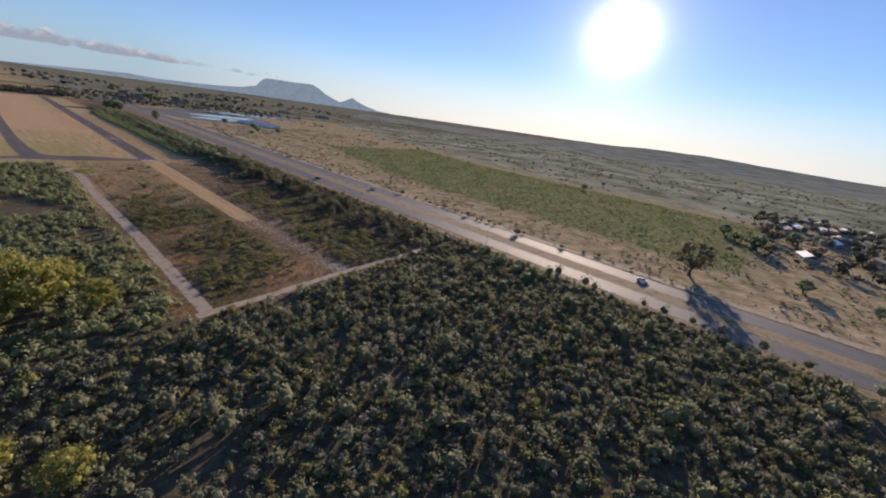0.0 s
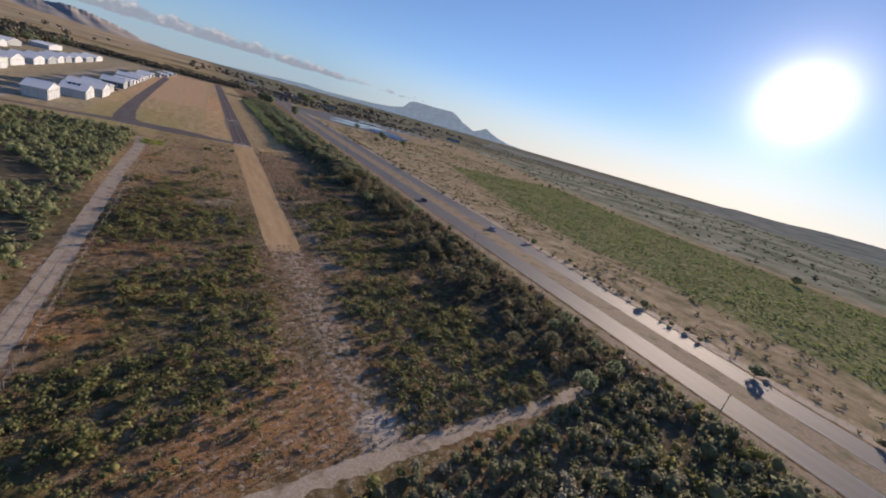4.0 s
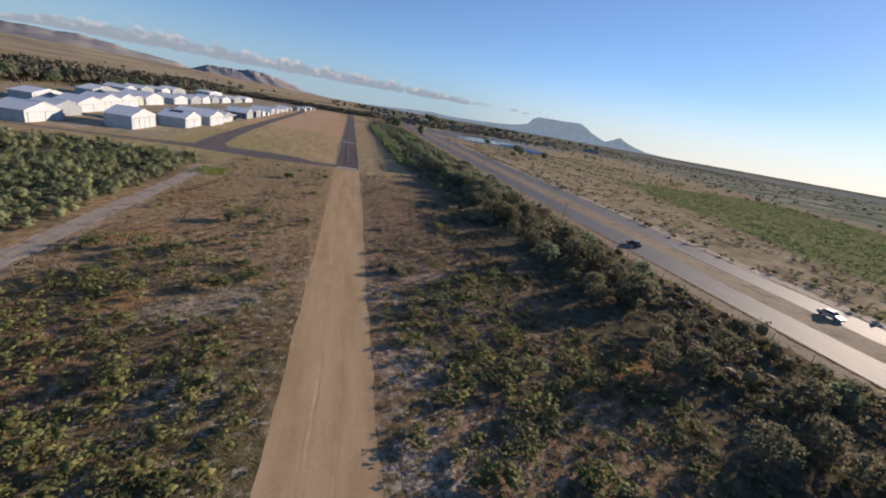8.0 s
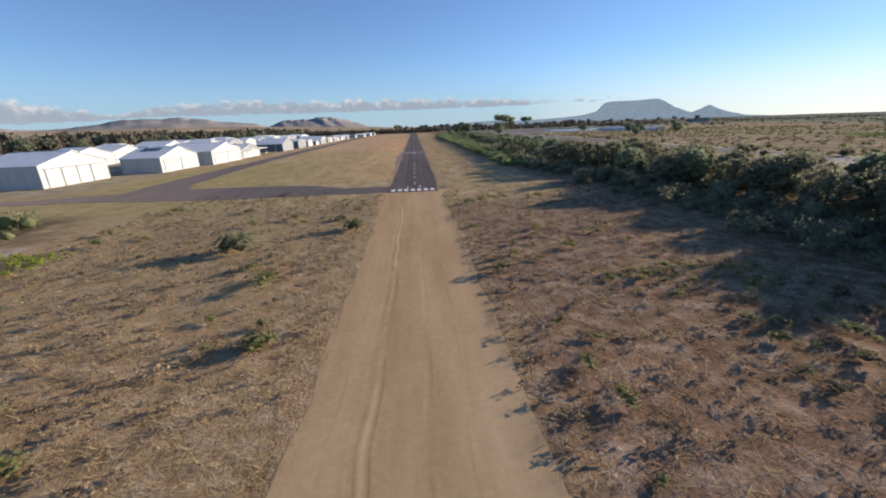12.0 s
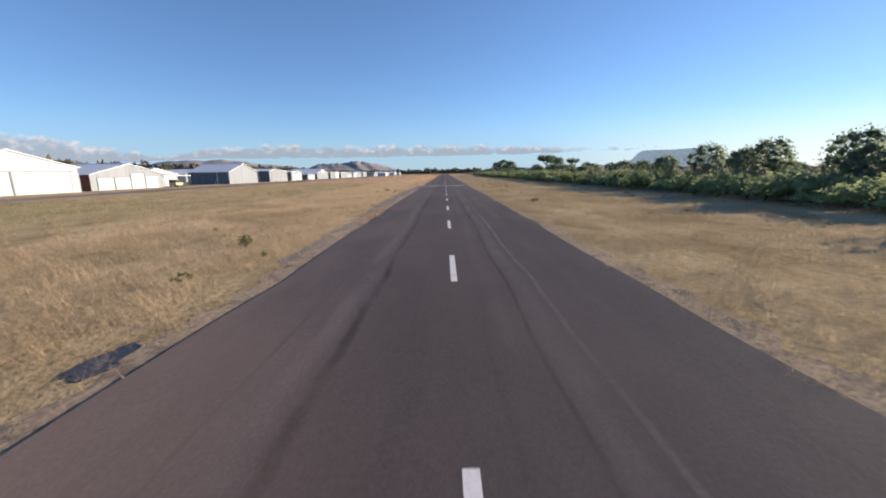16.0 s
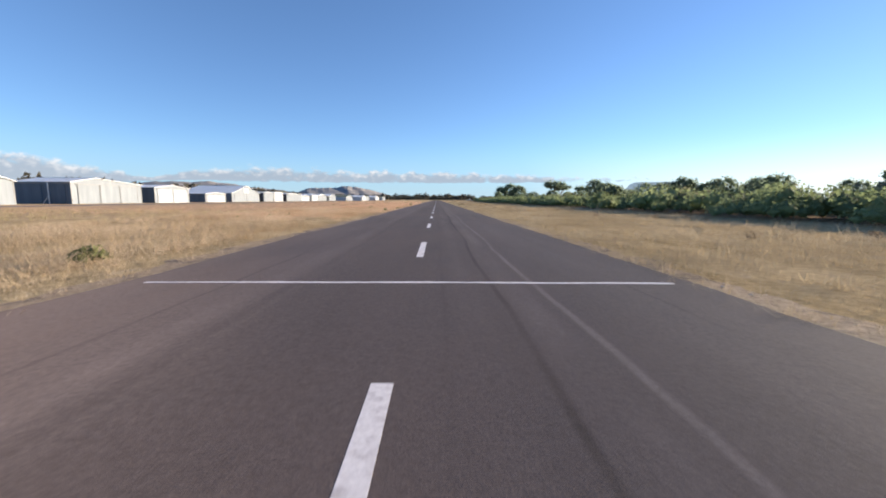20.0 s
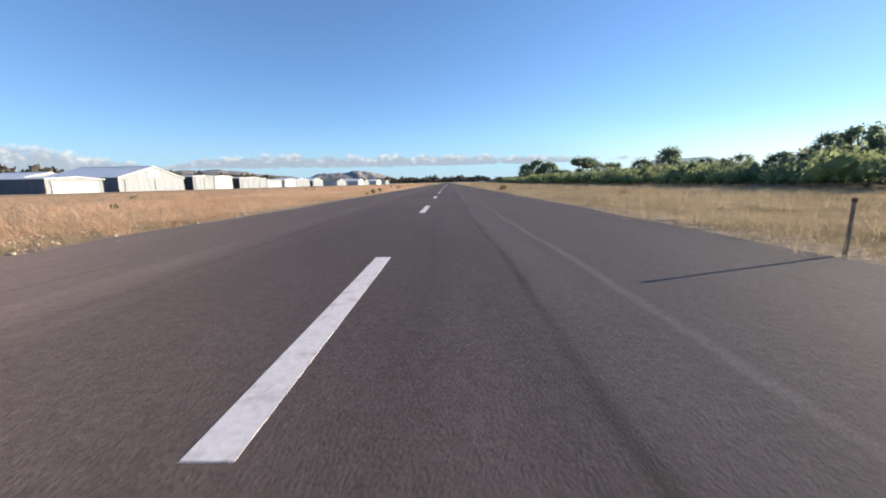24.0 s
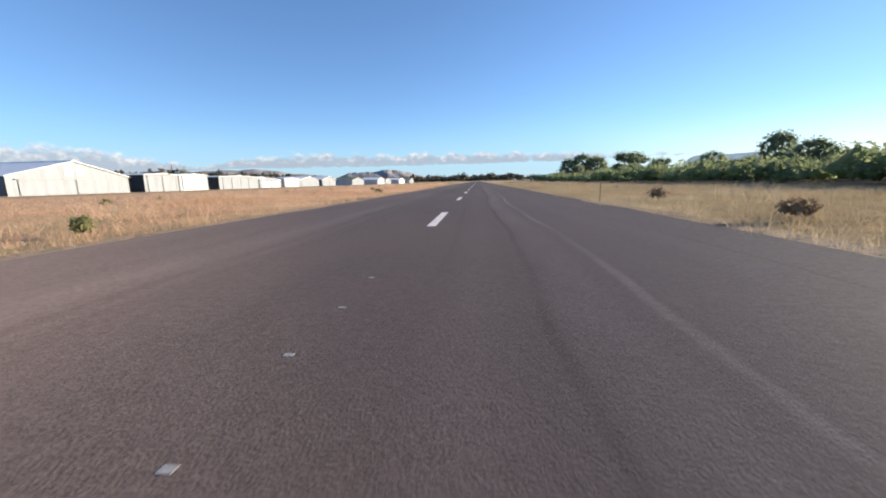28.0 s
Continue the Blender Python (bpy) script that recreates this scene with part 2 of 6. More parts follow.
    away = n.math('SUBTRACT', xh, n.math('MULTIPLY', n.math('MAXIMUM', y, 0.0), 0.25))
    plot = n.math('MULTIPLY', n.step(near, 144.0, 160.0), n.math('SUBTRACT', 1.0, n.step(away, 330.0, 350.0)))
    east = n.mix(n.math('MULTIPLY', plot, n.band(yw, -300.0, 120.0, 14.0)), east, crop)
    # past the crop the plain's colour is lifted to grey as painted haze
    east = n.mix(n.step(away, 345.0, 390.0), east, n.ramp(n.noise(0.014, 7, 0.7), (0.38, (0.13, 0.145, 0.09)), (0.5, (0.255, 0.262, 0.185)), (0.64, (0.39, 0.38, 0.29))))
    col = n.mix(n.math('MULTIPLY', n.step(x, 100.0, 108.0), n.math('SUBTRACT', 1.0, n.step(yw, 560.0, 640.0))), col, east)
    # mown golden grass along the runway and round the hangars
    gold = n.ramp(n.noise(0.35, 5, 0.65, (1.0, 0.4, 1.0)), (0.3, (0.26, 0.19, 0.102)), (0.5, (0.415, 0.313, 0.18)), (0.72, (0.535, 0.42, 0.265)))
    gold = n.mix(n.ramp(n.noise(0.9, 5, 0.7), (0.58, 0.0), (0.7, 0.55)), gold, (0.36, 0.31, 0.25))
    red = n.ramp(n.noise(0.5, 4), (0.3, (0.42, 0.28, 0.168)), (0.7, (0.57, 0.4, 0.26)))
    gold = n.mix(n.math('MULTIPLY', n.step(ys, 115.0, 160.0), n.math('SUBTRACT', 1.0, n.step(xs, -22.0, -7.0))), gold, red)
    lawn = n.ramp(n.noise(0.4, 5, 0.65), (0.3, (0.21, 0.195, 0.08)), (0.7, (0.42, 0.355, 0.175)))
    gold = n.mix(n.math('MULTIPLY', n.band(xw, -70.0, -26.0, 8.0), n.math('SUBTRACT', 0.6, n.step(yw, 50.0, 100.0))), gold, lawn)
    zone = n.math('MULTIPLY', n.band(xs, -69.0, 24.0, 1.5), n.band(ys, -11.0, 560.0, 5.0))
    col = n.mix(zone, col, gold)
    # sandy ground between the hangars
    yard = n.ramp(n.noise(0.3, 5, 0.65), (0.35, (0.24, 0.20, 0.13)), (0.65, (0.44, 0.37, 0.26)))
    col = n.mix(n.math('MULTIPLY', n.band(xs, -215.0, -69.0, 3.0), n.band(ys, 14.0, 600.0, 4.0)), col, yard)
    # dark litter under the thickets
    litter = n.ramp(mid, (0.3, (0.07, 0.062, 0.04)), (0.6, (0.15, 0.125, 0.085)), (0.75, (0.26, 0.22, 0.155)))
    west = n.math('MULTIPLY', n.band(xw, -134.0, -44.0, 3.0), n.math('SUBTRACT', 1.0, n.step(ys, -14.0, -6.0)))
    south = n.math('MULTIPLY', n.band(xs, -150.0, 68.0, 2.0), n.math('SUBTRACT', 1.0, n.step(ys, -216.0, -212.0)))
    belt = n.math('MULTIPLY', n.band(xs, 33.0, 66.0, 2.5), n.math('SUBTRACT', 1.0, n.step(ys, 480.0, 520.0)))
    col = n.mix(n.math('MAXIMUM', n.math('MAXIMUM', west, south), belt), col, litter)
    rust = n.blob(xs, ys, -8.0, -198.0, 11.0)
    for cx, cy, rad in ((-16.0, -202.0, 8.0), (-34.0, -175.0, 7.0), (-24.0, -146.0, 5.5), (-35.0, -62.0, 7.0), (-30.0, -88.0, 6.0), (16.0, -158.0, 7.0), (-18.0, -166.0, 6.0), (-24.0, -108.5, 4.5), (37.0, -121.0, 6.0)):
        rust = n.math('MAXIMUM', rust, n.blob(xs, ys, cx, cy, rad))
    rust = n.math('MULTIPLY', rust, n.ramp(n.noise(0.3, 5, 0.65), (0.38, 0.08), (0.55, 0.72)))
    col = n.mix(rust, col, n.ramp(fine, (0.3, (0.26, 0.125, 0.055)), (0.7, (0.46, 0.25, 0.12))))
    # bare pale sand in the scrub
    sand = n.math('MULTIPLY', n.ramp(n.noise(1.1, 7, 0.8), (0.54, 0.0), (0.61, 1.0)), n.band(xs, -22.0, 28.0, 8.0))
    sand = n.math('MULTIPLY', sand, n.band(ys, -212.0, -95.0, 10.0))
    slant = n.math('ADD', xs, n.math('MULTIPLY', n.math('ADD', ys, 143.0), 0.03))
    lane = n.math('MULTIPLY', n.band(slant, -3.0, 2.6, 2.2), n.band(ys, -206.0, -141.0, 3.0))
    sand = n.math('MAXIMUM', sand, n.math('MULTIPLY', lane, n.ramp(n.noise(0.8, 6, 0.75), (0.48, 0.0), (0.57, 0.8))))
    sand = n.math('MAXIMUM', sand, n.blob(xs, ys, 2.2, -202.0, 4.2))
    pale = n.blob(xs, ys, 16.8, -105.0, 5.5)
    for cx, cy, rad in ((6.0, -104.0, 4.0), (8.0, -120.0, 5.0), (-17.0, -111.0, 4.5), (-12.0, -107.0, 4.0), (12.0, -96.0, 5.0), (7.0, -133.0, 5.0), (-12.0, -124.0, 4.0), (9.0, -150.0, 6.0)):
        pale = n.math('MAXIMUM', pale, n.blob(xs, ys, cx, cy, rad))
    sand = n.math('MAXIMUM', sand, n.math('MULTIPLY', pale, n.ramp(n.noise(1.3, 7, 0.8), (0.47, 0.0), (0.55, 0.9))))
    col = n.mix(n.math('MULTIPLY', sand, 0.85), col, (0.48, 0.42, 0.36))
    col = n.mix(0.55, col, n.ramp(fine, (0.3, 0.45), (0.5, 1.0), (0.75, 1.5)), 'MULTIPLY')
    n.bump(n.math('ADD', fine, n.math('MULTIPLY', mid, 2.0)), 0.9, 0.12)
    return n.done(col, 1.0, 0.0, 0.0)


def asphalt(name, base, lane=False, gloss=(0.9, 0.12)):
    n = Nodes(name)
    x = n.axis(0)
    stones, grit = n.noise(75.0, 3, 0.75), n.noise(22.0, 4, 0.75)
    grain = n.math('ADD', n.math('MULTIPLY', grit, 0.5), n.math('MULTIPLY', stones, 0.5))
    c = tuple(v * 0.84 for v in base), base, tuple(v * 1.17 for v in base)
    col = n.ramp(n.noise(0.35, 5, 0.65, (1.0, 0.1, 1.0)), (0.32, c[0]), (0.5, c[1]), (0.7, c[2]))
    if lane:
        # the first stretch is darker than the rest
        col = n.mix(n.math('SUBTRACT', 1.0, n.step(n.math('ADD', n.axis(1), n.math('MULTIPLY', n.noise(0.1, 3), 20.0)), 55.0, 105.0)), col, n.mix(1.0, col, (0.85, 0.85, 0.86), 'MULTIPLY'))
        wob = n.math('MULTIPLY', n.math('SUBTRACT', n.noise(0.12, 3), 0.5), 0.5)
        xx = n.math('ADD', x, wob)
        col = n.mix(n.math('MULTIPLY', n.band(xx, -1.6, 1.2, 0.12), 0.5), col, tuple(v * 0.78 for v in base))
        # a broad paler left side, then seams, wheel marks and cracks along the runway: where, how soft, how strong, how
        # pale
        for lo, hi, soft, often, least, most, tone in ((-4.4, -1.95, 0.3, 0.25, 0.15, 0.6, 1.3), (1.3, 1.62, 0.1, 0.6, 0.1, 0.55, 1.5), (1.8, 1.88, 0.03, 0.35, 0.15, 0.9, 1.75), (1.15, 1.22, 0.03, 0.45, 0.2, 0.95, 0.42), (0.62, 0.92, 0.12, 0.5, 0.0, 0.4, 1.25), (0.43, 0.48, 0.04, 0.35, 0.0, 0.45, 0.6), (-2.3, -2.0, 0.1, 0.7, 0.0, 0.45, 1.5), (-2.75, -2.7, 0.03, 0.5, 0.0, 0.6, 0.6), (2.6, 2.9, 0.15, 0.5, 0.0, 0.35, 1.3), (3.25, 3.3, 0.03, 0.4, 0.0, 0.5, 0.6)):
            mark = n.math('MULTIPLY', n.band(xx, lo, hi, soft), n.ramp(n.noise(often, 5, 0.7, (1.0, 0.35, 1.0)), (0.4, least), (0.6, most)))
            col = n.mix(mark, col, tuple(v * tone for v in base))
        # a dark, ragged joint that fades out half-way down
        joint = n.math('MULTIPLY', n.band(n.math('ADD', xx, n.math('MULTIPLY', n.math('SUBTRACT', n.noise(1.2, 4, 0.7), 0.5), 0.2)), -1.84, -1.68, 0.06), n.ramp(n.noise(0.5, 5, 0.7), (0.38, 0.35), (0.6, 0.95)))
        joint = n.math('MULTIPLY', joint, n.math('SUBTRACT', 1.0, n.math('MULTIPLY', n.step(n.axis(1), 62.0, 96.0), 0.68)))
        col = n.mix(joint, col, tuple(v * 0.43 for v in base))
    col = n.mix(0.6, col, n.ramp(grain, (0.34, 0.5), (0.5, 1.0), (0.66, 1.55)), 'MULTIPLY')
    col = n.mix(n.ramp(n.noise(0.22, 4, 0.6, (1.0, 0.4, 1.0)), (0.42, 0.0), (0.62, 0.45)), col, (base[0] * 1.22, base[1] * 1.12, base[2] * 1.05))
    col = n.mix(n.ramp(n.noise(1.7, 6, 0.75), (0.68, 0.0), (0.76, 0.4)), col, tuple(v * 1.7 for v in base))
    n.bump(n.math('ADD', n.math('MULTIPLY', stones, 0.7), n.math('MULTIPLY', grit, 0.5)), 0.4, 0.01)
    return n.done(col, gloss[0], 0.0, gloss[1], 0.6)


MAT_GROUND = ground_material()
MAT_RUNWAY = asphalt("runway_asphalt", (0.143, 0.111, 0.1), True)
MAT_TAXI = asphalt("taxiway_asphalt", (0.155, 0.128, 0.118))
MAT_ROAD = asphalt("road_asphalt", (0.148, 0.137, 0.13), gloss=(0.75, 0.3))
MAT_PAINT = mottled("worn_white_paint", (0.66, 0.605, 0.58), (0.81, 0.755, 0.725), (0.53, 0.47, 0.45), 9.0, 45.0, 0.7, 0, 0.3, 0.003)
MAT_LINE = mottled("faded_road_line", (0.24, 0.23, 0.215), (0.34, 0.33, 0.31), (0.16, 0.15, 0.14), 1.5, 8.0, 0.8)


def dirt_material():
    n = Nodes("graded_dirt")
    x = n.math('ADD', n.axis(0), n.math('MULTIPLY', n.math('SUBTRACT', n.noise(0.06, 3), 0.5), 1.6))
    c = n.ramp(n.noise(0.4, 5, 0.6, (1.0, 0.12, 1.0)), (0.3, (0.375, 0.252, 0.138)), (0.5, (0.46, 0.318, 0.182)), (0.72, (0.53, 0.377, 0.23)))
    c = n.mix(n.ramp(n.noise(0.3, 4), (0.5, 0.0), (0.7, 0.5)), c, (0.52, 0.36, 0.22))
    for at, wide, tone in ((-1.75, 0.18, 1.3), (-1.5, 0.09, 0.62), (-1.98, 0.07, 0.7), (-2.25, 0.1, 1.15), (0.3, 0.14, 1.12), (0.52, 0.07, 0.78), (1.9, 0.1, 0.85), (-3.1, 0.12, 0.88)):
        rut = n.math('MULTIPLY', n.band(x, at - wide / 2, at + wide / 2, 0.06), n.ramp(n.noise(0.25 + 0.03 * at, 4), (0.42, 0.0), (0.58, 0.8)))
        c = n.mix(rut, c, n.mix(1.0, c, (tone, tone, tone), 'MULTIPLY'))
    c = n.mix(0.35, c, n.ramp(n.noise(3.0, 6, 0.75), (0.3, 0.7), (0.7, 1.25)), 'MULTIPLY')
    n.bump(n.noise(7.0, 5, 0.7), 0.2, 0.03)
    return n.done(c, 1.0, 0, 0.0)


MAT_DIRT = dirt_material()
MAT_TRACK = mottled("pale_sand_track", (0.33, 0.265, 0.2), (0.49, 0.405, 0.315), (0.22, 0.165, 0.115), 0.4, 3.0, 0.95, 0, 0.6, 0.05, 0.1)
MAT_MEDIAN = mottled("road_median_soil", (0.22, 0.165, 0.11), (0.34, 0.265, 0.18), (0.15, 0.13, 0.07), 0.25, 2.0, 0.95, 0, 0.6, 0.06, 0.1)
MAT_SHOULDER = mottled("broken_paving", (0.19, 0.16, 0.14), (0.265, 0.225, 0.195), (0.36, 0.285, 0.2), 0.9, 14.0, 0.95, 0, 0.5, 0.015, 0.1)
MAT_GRIT = mottled("sand_and_crumbled_asphalt", (0.25, 0.18, 0.12), (0.42, 0.32, 0.22), (0.15, 0.12, 0.1), 1.4, 9.0, 0.95, 0, 0.8, 0.03, 0.1)
MAT_STONE = mottled("pale_broken_stone", (0.42, 0.36, 0.29), (0.58, 0.51, 0.43), (0.3, 0.25, 0.2), 1.4, 9.0, 0.95, 0, 0.5, 0.01, 0.1)
MAT_WHITE = ribbed("white_sheet", (0.37, 0.405, 0.43), (0.46, 0.495, 0.52), 0.25, 1)
MAT_WHITE_SIDE = ribbed("white_sheet_side", (0.37, 0.405, 0.43), (0.46, 0.495, 0.52), 0.25, 0)
MAT_GREY = ribbed("pale_grey_sheet", (0.2, 0.23, 0.25), (0.265, 0.298, 0.318), 0.25, 1)
MAT_GREEN = ribbed("pale_green_sheet", (0.30, 0.36, 0.30), (0.38, 0.43, 0.37), 0.25, 1)
MAT_ROOF = ribbed("zinc_roof", (0.72, 0.73, 0.72), (0.82, 0.825, 0.81), 0.3, 1, 0.4, 0.0)
MAT_ROOF_W = ribbed("white_roof", (0.72, 0.73, 0.72), (0.82, 0.825, 0.81), 0.3, 1, 0.5)
MAT_ROOF_G = mottled("green_house_roof", (0.10, 0.13, 0.09), (0.16, 0.18, 0.12), (0.2, 0.19, 0.14), 0.6, 6.0, 0.7)
# near-black outer side walls of two hangars: shade put into the colour
MAT_DARK_SHADE = mottled("dark_shade_sheet", (0.035, 0.04, 0.05), (0.055, 0.06, 0.07), (0.03, 0.03, 0.035), 0.5, 5.0, 0.9)
# sides of the grey hangars: a darker, bluer sheet with their shade painted in
MAT_BLUE_SHADE = ribbed("shade_blue_grey_sheet", (0.085, 0.11, 0.14), (0.12, 0.15, 0.185), 0.4, 0, 0.6)
MAT_RUST = mottled("red_oxide_sheet", (0.12, 0.05, 0.045), (0.2, 0.09, 0.075), (0.09, 0.05, 0.045), 0.8, 6.0, 0.8)
MAT_TRIM = mottled("grey_steel_trim", (0.15, 0.155, 0.16), (0.22, 0.225, 0.23), (0.25, 0.22, 0.2), 1.0, 12.0, 0.55, 0.3)
MAT_TRIM_PALE = mottled("pale_steel_trim", (0.24, 0.245, 0.24), (0.33, 0.33, 0.32), (0.2, 0.19, 0.17), 1.0, 12.0, 0.6)
MAT_GLASS = mottled("dark_window_glass", (0.03, 0.04, 0.05), (0.05, 0.06, 0.07), (0.02, 0.03, 0.03), 0.3, 3.0, 0.08, 0, 0.0, 0.0, 0.6)
MAT_PANEL = mottled("solar_panel", (0.02, 0.025, 0.045), (0.03, 0.04, 0.07), (0.05, 0.06, 0.08), 0.5, 4.0, 0.2, 0, 0, 0, 0.5)
MAT_WOOD = mottled("weathered_post_wood", (0.16, 0.12, 0.085), (0.28, 0.22, 0.16), (0.10, 0.08, 0.06), 2.0, 20.0, 0.9, 0, 0.5, 0.01)
MAT_BARK = mottled("bark", (0.09, 0.07, 0.05), (0.18, 0.14, 0.10), (0.06, 0.05, 0.04), 1.0, 12.0, 0.95, 0, 0.7, 0.03)
MAT_WIRE = mottled("dull_wire", (0.2, 0.2, 0.2), (0.3, 0.29, 0.28), (0.22, 0.16, 0.12), 2.0, 20.0, 0.6, 0.5, 0)
MAT_RUBBER = mottled("tyre_rubber", (0.02, 0.02, 0.02), (0.035, 0.035, 0.035), (0.05, 0.045, 0.04), 2.0, 20.0, 0.9)
MAT_CARW = mottled("white_car_paint", (0.70, 0.71, 0.72), (0.78, 0.78, 0.78), (0.6, 0.6, 0.58), 1.0, 6.0, 0.3, 0, 0, 0, 0.5)
MAT_CARD = mottled("dark_car_paint", (0.03, 0.032, 0.038), (0.05, 0.052, 0.058), (0.08, 0.075, 0.07), 1.0, 6.0, 0.3, 0.2, 0, 0, 0.5)
MAT_CARS = mottled("silver_car_paint", (0.40, 0.41, 0.42), (0.5, 0.5, 0.51), (0.36, 0.35, 0.33), 1.0, 6.0, 0.3, 0.5, 0, 0, 0.5)
MAT_CREAM = mottled("cream_car_paint", (0.55, 0.48, 0.27), (0.66, 0.58, 0.35), (0.45, 0.38, 0.22), 1.0, 6.0, 0.45, 0, 0, 0, 0.5)
MAT_CLOTH = mottled("white_canvas", (0.72, 0.72, 0.7), (0.82, 0.81, 0.78), (0.62, 0.6, 0.57), 0.6, 5.0, 0.8)
MAT_STUCCO = mottled("dull_plaster", (0.27, 0.25, 0.215), (0.38, 0.355, 0.31), (0.2, 0.18, 0.15), 0.5, 6.0, 0.9)
MAT_WATER = mottled("pond_water", (0.06, 0.075, 0.08), (0.09, 0.1, 0.105), (0.22, 0.25, 0.27), 0.02, 0.5, 0.12, 0, 0.1, 0.02, 0.6)
MAT_MUD = mottled("dark_mud", (0.085, 0.08, 0.075), (0.13, 0.12, 0.11), (0.2, 0.19, 0.17), 0.03, 0.4, 0.7, 0, 0.3, 0.03, 0.3)
MAT_TUNNEL = ribbed("plastic_tunnel", (0.36, 0.37, 0.38), (0.48, 0.48, 0.48), 3.0, 1, 0.4)
LEAF_DARK = leafy("thicket_leaf", (0.138, 0.152, 0.093), (0.196, 0.206, 0.126), (0.264, 0.264, 0.163), 0.3, 0.9, 0.5, 0.55)
LEAF_SILVER = leafy("silver_shrub_leaf", (0.2, 0.2, 0.15), (0.29, 0.285, 0.22), (0.37, 0.355, 0.28), 0.3, 0.9, 0.5)
LEAF_OLIVE = leafy("yellow_olive_leaf", (0.15, 0.155, 0.065), (0.22, 0.22, 0.09), (0.3, 0.285, 0.125), 0.3, 0.9, 0.5)
LEAF_WEST = leafy("wattle_leaf", (0.175, 0.2, 0.105), (0.26, 0.285, 0.15), (0.355, 0.37, 0.2), 0.18, 0.8, 0.55, 0.6)
LEAF_BELT = leafy("belt_leaf", (0.165, 0.172, 0.108), (0.23, 0.232, 0.152), (0.315, 0.305, 0.205), 0.18, 0.9, 0.55, 0.6)
CROP_LEAF = leafy("crop_leaf", (0.13, 0.17, 0.07), (0.19, 0.245, 0.098), (0.27, 0.33, 0.14), 0.05, 0.8, 0.5)
LEAF_WEED = leafy("bright_weed", (0.2, 0.27, 0.05), (0.3, 0.38, 0.07), (0.4, 0.46, 0.1), 0.5, 0.8, 0.6)
LEAF_SCRUB = leafy("scrub_leaf", (0.11, 0.115, 0.05), (0.175, 0.185, 0.075), (0.25, 0.255, 0.1), 0.3, 0.7, 0.45)
LEAF_DRY = leafy("dry_scrub", (0.15, 0.105, 0.065), (0.26, 0.19, 0.12), (0.40, 0.31, 0.21), 0.6, 0.8, 0.25)
LEAF_HEATH = leafy("grey_heath", (0.12, 0.095, 0.07), (0.2, 0.16, 0.125), (0.3, 0.25, 0.2), 0.5, 0.9, 0.3)
DEAD_STICKS = leafy("pale_dead_sticks", (0.3, 0.27, 0.235), (0.44, 0.41, 0.37), (0.56, 0.53, 0.49), 0.4, 0.9, 0.2)
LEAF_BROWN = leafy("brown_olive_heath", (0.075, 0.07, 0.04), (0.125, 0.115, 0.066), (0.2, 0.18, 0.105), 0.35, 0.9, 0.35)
LEAF_TREE = leafy("gum_leaf", (0.15, 0.195, 0.125), (0.225, 0.28, 0.18), (0.3, 0.355, 0.23), 0.3, 0.8, 0.65)
LEAF_DUSK = leafy("dusky_leaf", (0.125, 0.122, 0.076), (0.192, 0.182, 0.115), (0.275, 0.25, 0.162), 0.12, 0.9, 0.5, 0.6)
LEAF_GOLD = leafy("yellow_wattle_leaf", (0.19, 0.19, 0.05), (0.3, 0.285, 0.08), (0.4, 0.37, 0.12), 0.35, 0.8, 0.5)
LEAF_WOODS = leafy("far_woods_leaf", (0.06, 0.055, 0.042), (0.095, 0.088, 0.066), (0.14, 0.128, 0.095), 0.05, 0.8, 0.25)
GRASS_GOLD = leafy("dry_grass", (0.45, 0.325, 0.195), (0.65, 0.49, 0.315), (0.77, 0.615, 0.43), 0.14, 0.9, 0.45, 0.35)
GRASS_STRAW = leafy("olive_straw", (0.42, 0.32, 0.16), (0.59, 0.465, 0.25), (0.71, 0.575, 0.34), 0.2, 0.9, 0.45, 0.4)
GRASS_PALE = leafy("pale_dry_grass", (0.3, 0.235, 0.145), (0.43, 0.345, 0.225), (0.55, 0.46, 0.32), 0.16, 0.9, 0.4, 0.35)
LEAF_SHRUB = leafy("edge_shrub_leaf", (0.155, 0.195, 0.095), (0.23, 0.28, 0.135), (0.31, 0.36, 0.18), 0.15, 0.9, 0.5, 0.45)
GRASS_RED = leafy("russet_grass", (0.57, 0.35, 0.215), (0.73, 0.475, 0.31), (0.81, 0.575, 0.405), 0.14, 0.9, 0.4, 0.35)


# ---------------------------------------------------------------- building blocks
def np_mesh(name, verts, tris, material):
    me = bpy.data.meshes.new(name)
    verts, tris = np.asarray(verts, np.float32), np.asarray(tris, np.int32)
    me.vertices.add(len(verts))
    me.vertices.foreach_set("co", verts.ravel())
    me.loops.add(tris.size)
    me.loops.foreach_set("vertex_index", tris.ravel())
    me.polygons.add(len(tris))
    me.polygons.foreach_set("loop_start", np.arange(0, tris.size, 3, dtype=np.int32))
    me.polygons.foreach_set("loop_total", np.full(len(tris), 3, np.int32))
    me.update(calc_edges=True)
    me.materials.append(material)
    return me


def part(name, bm, material, parent=None, label=""):
    me = bpy.data.meshes.new(name)
    bm.to_mesh(me)
    bm.free()
    me.materials.append(material)
    ob = new(name, me)
    ob.parent = parent
    return tagged(ob, label)


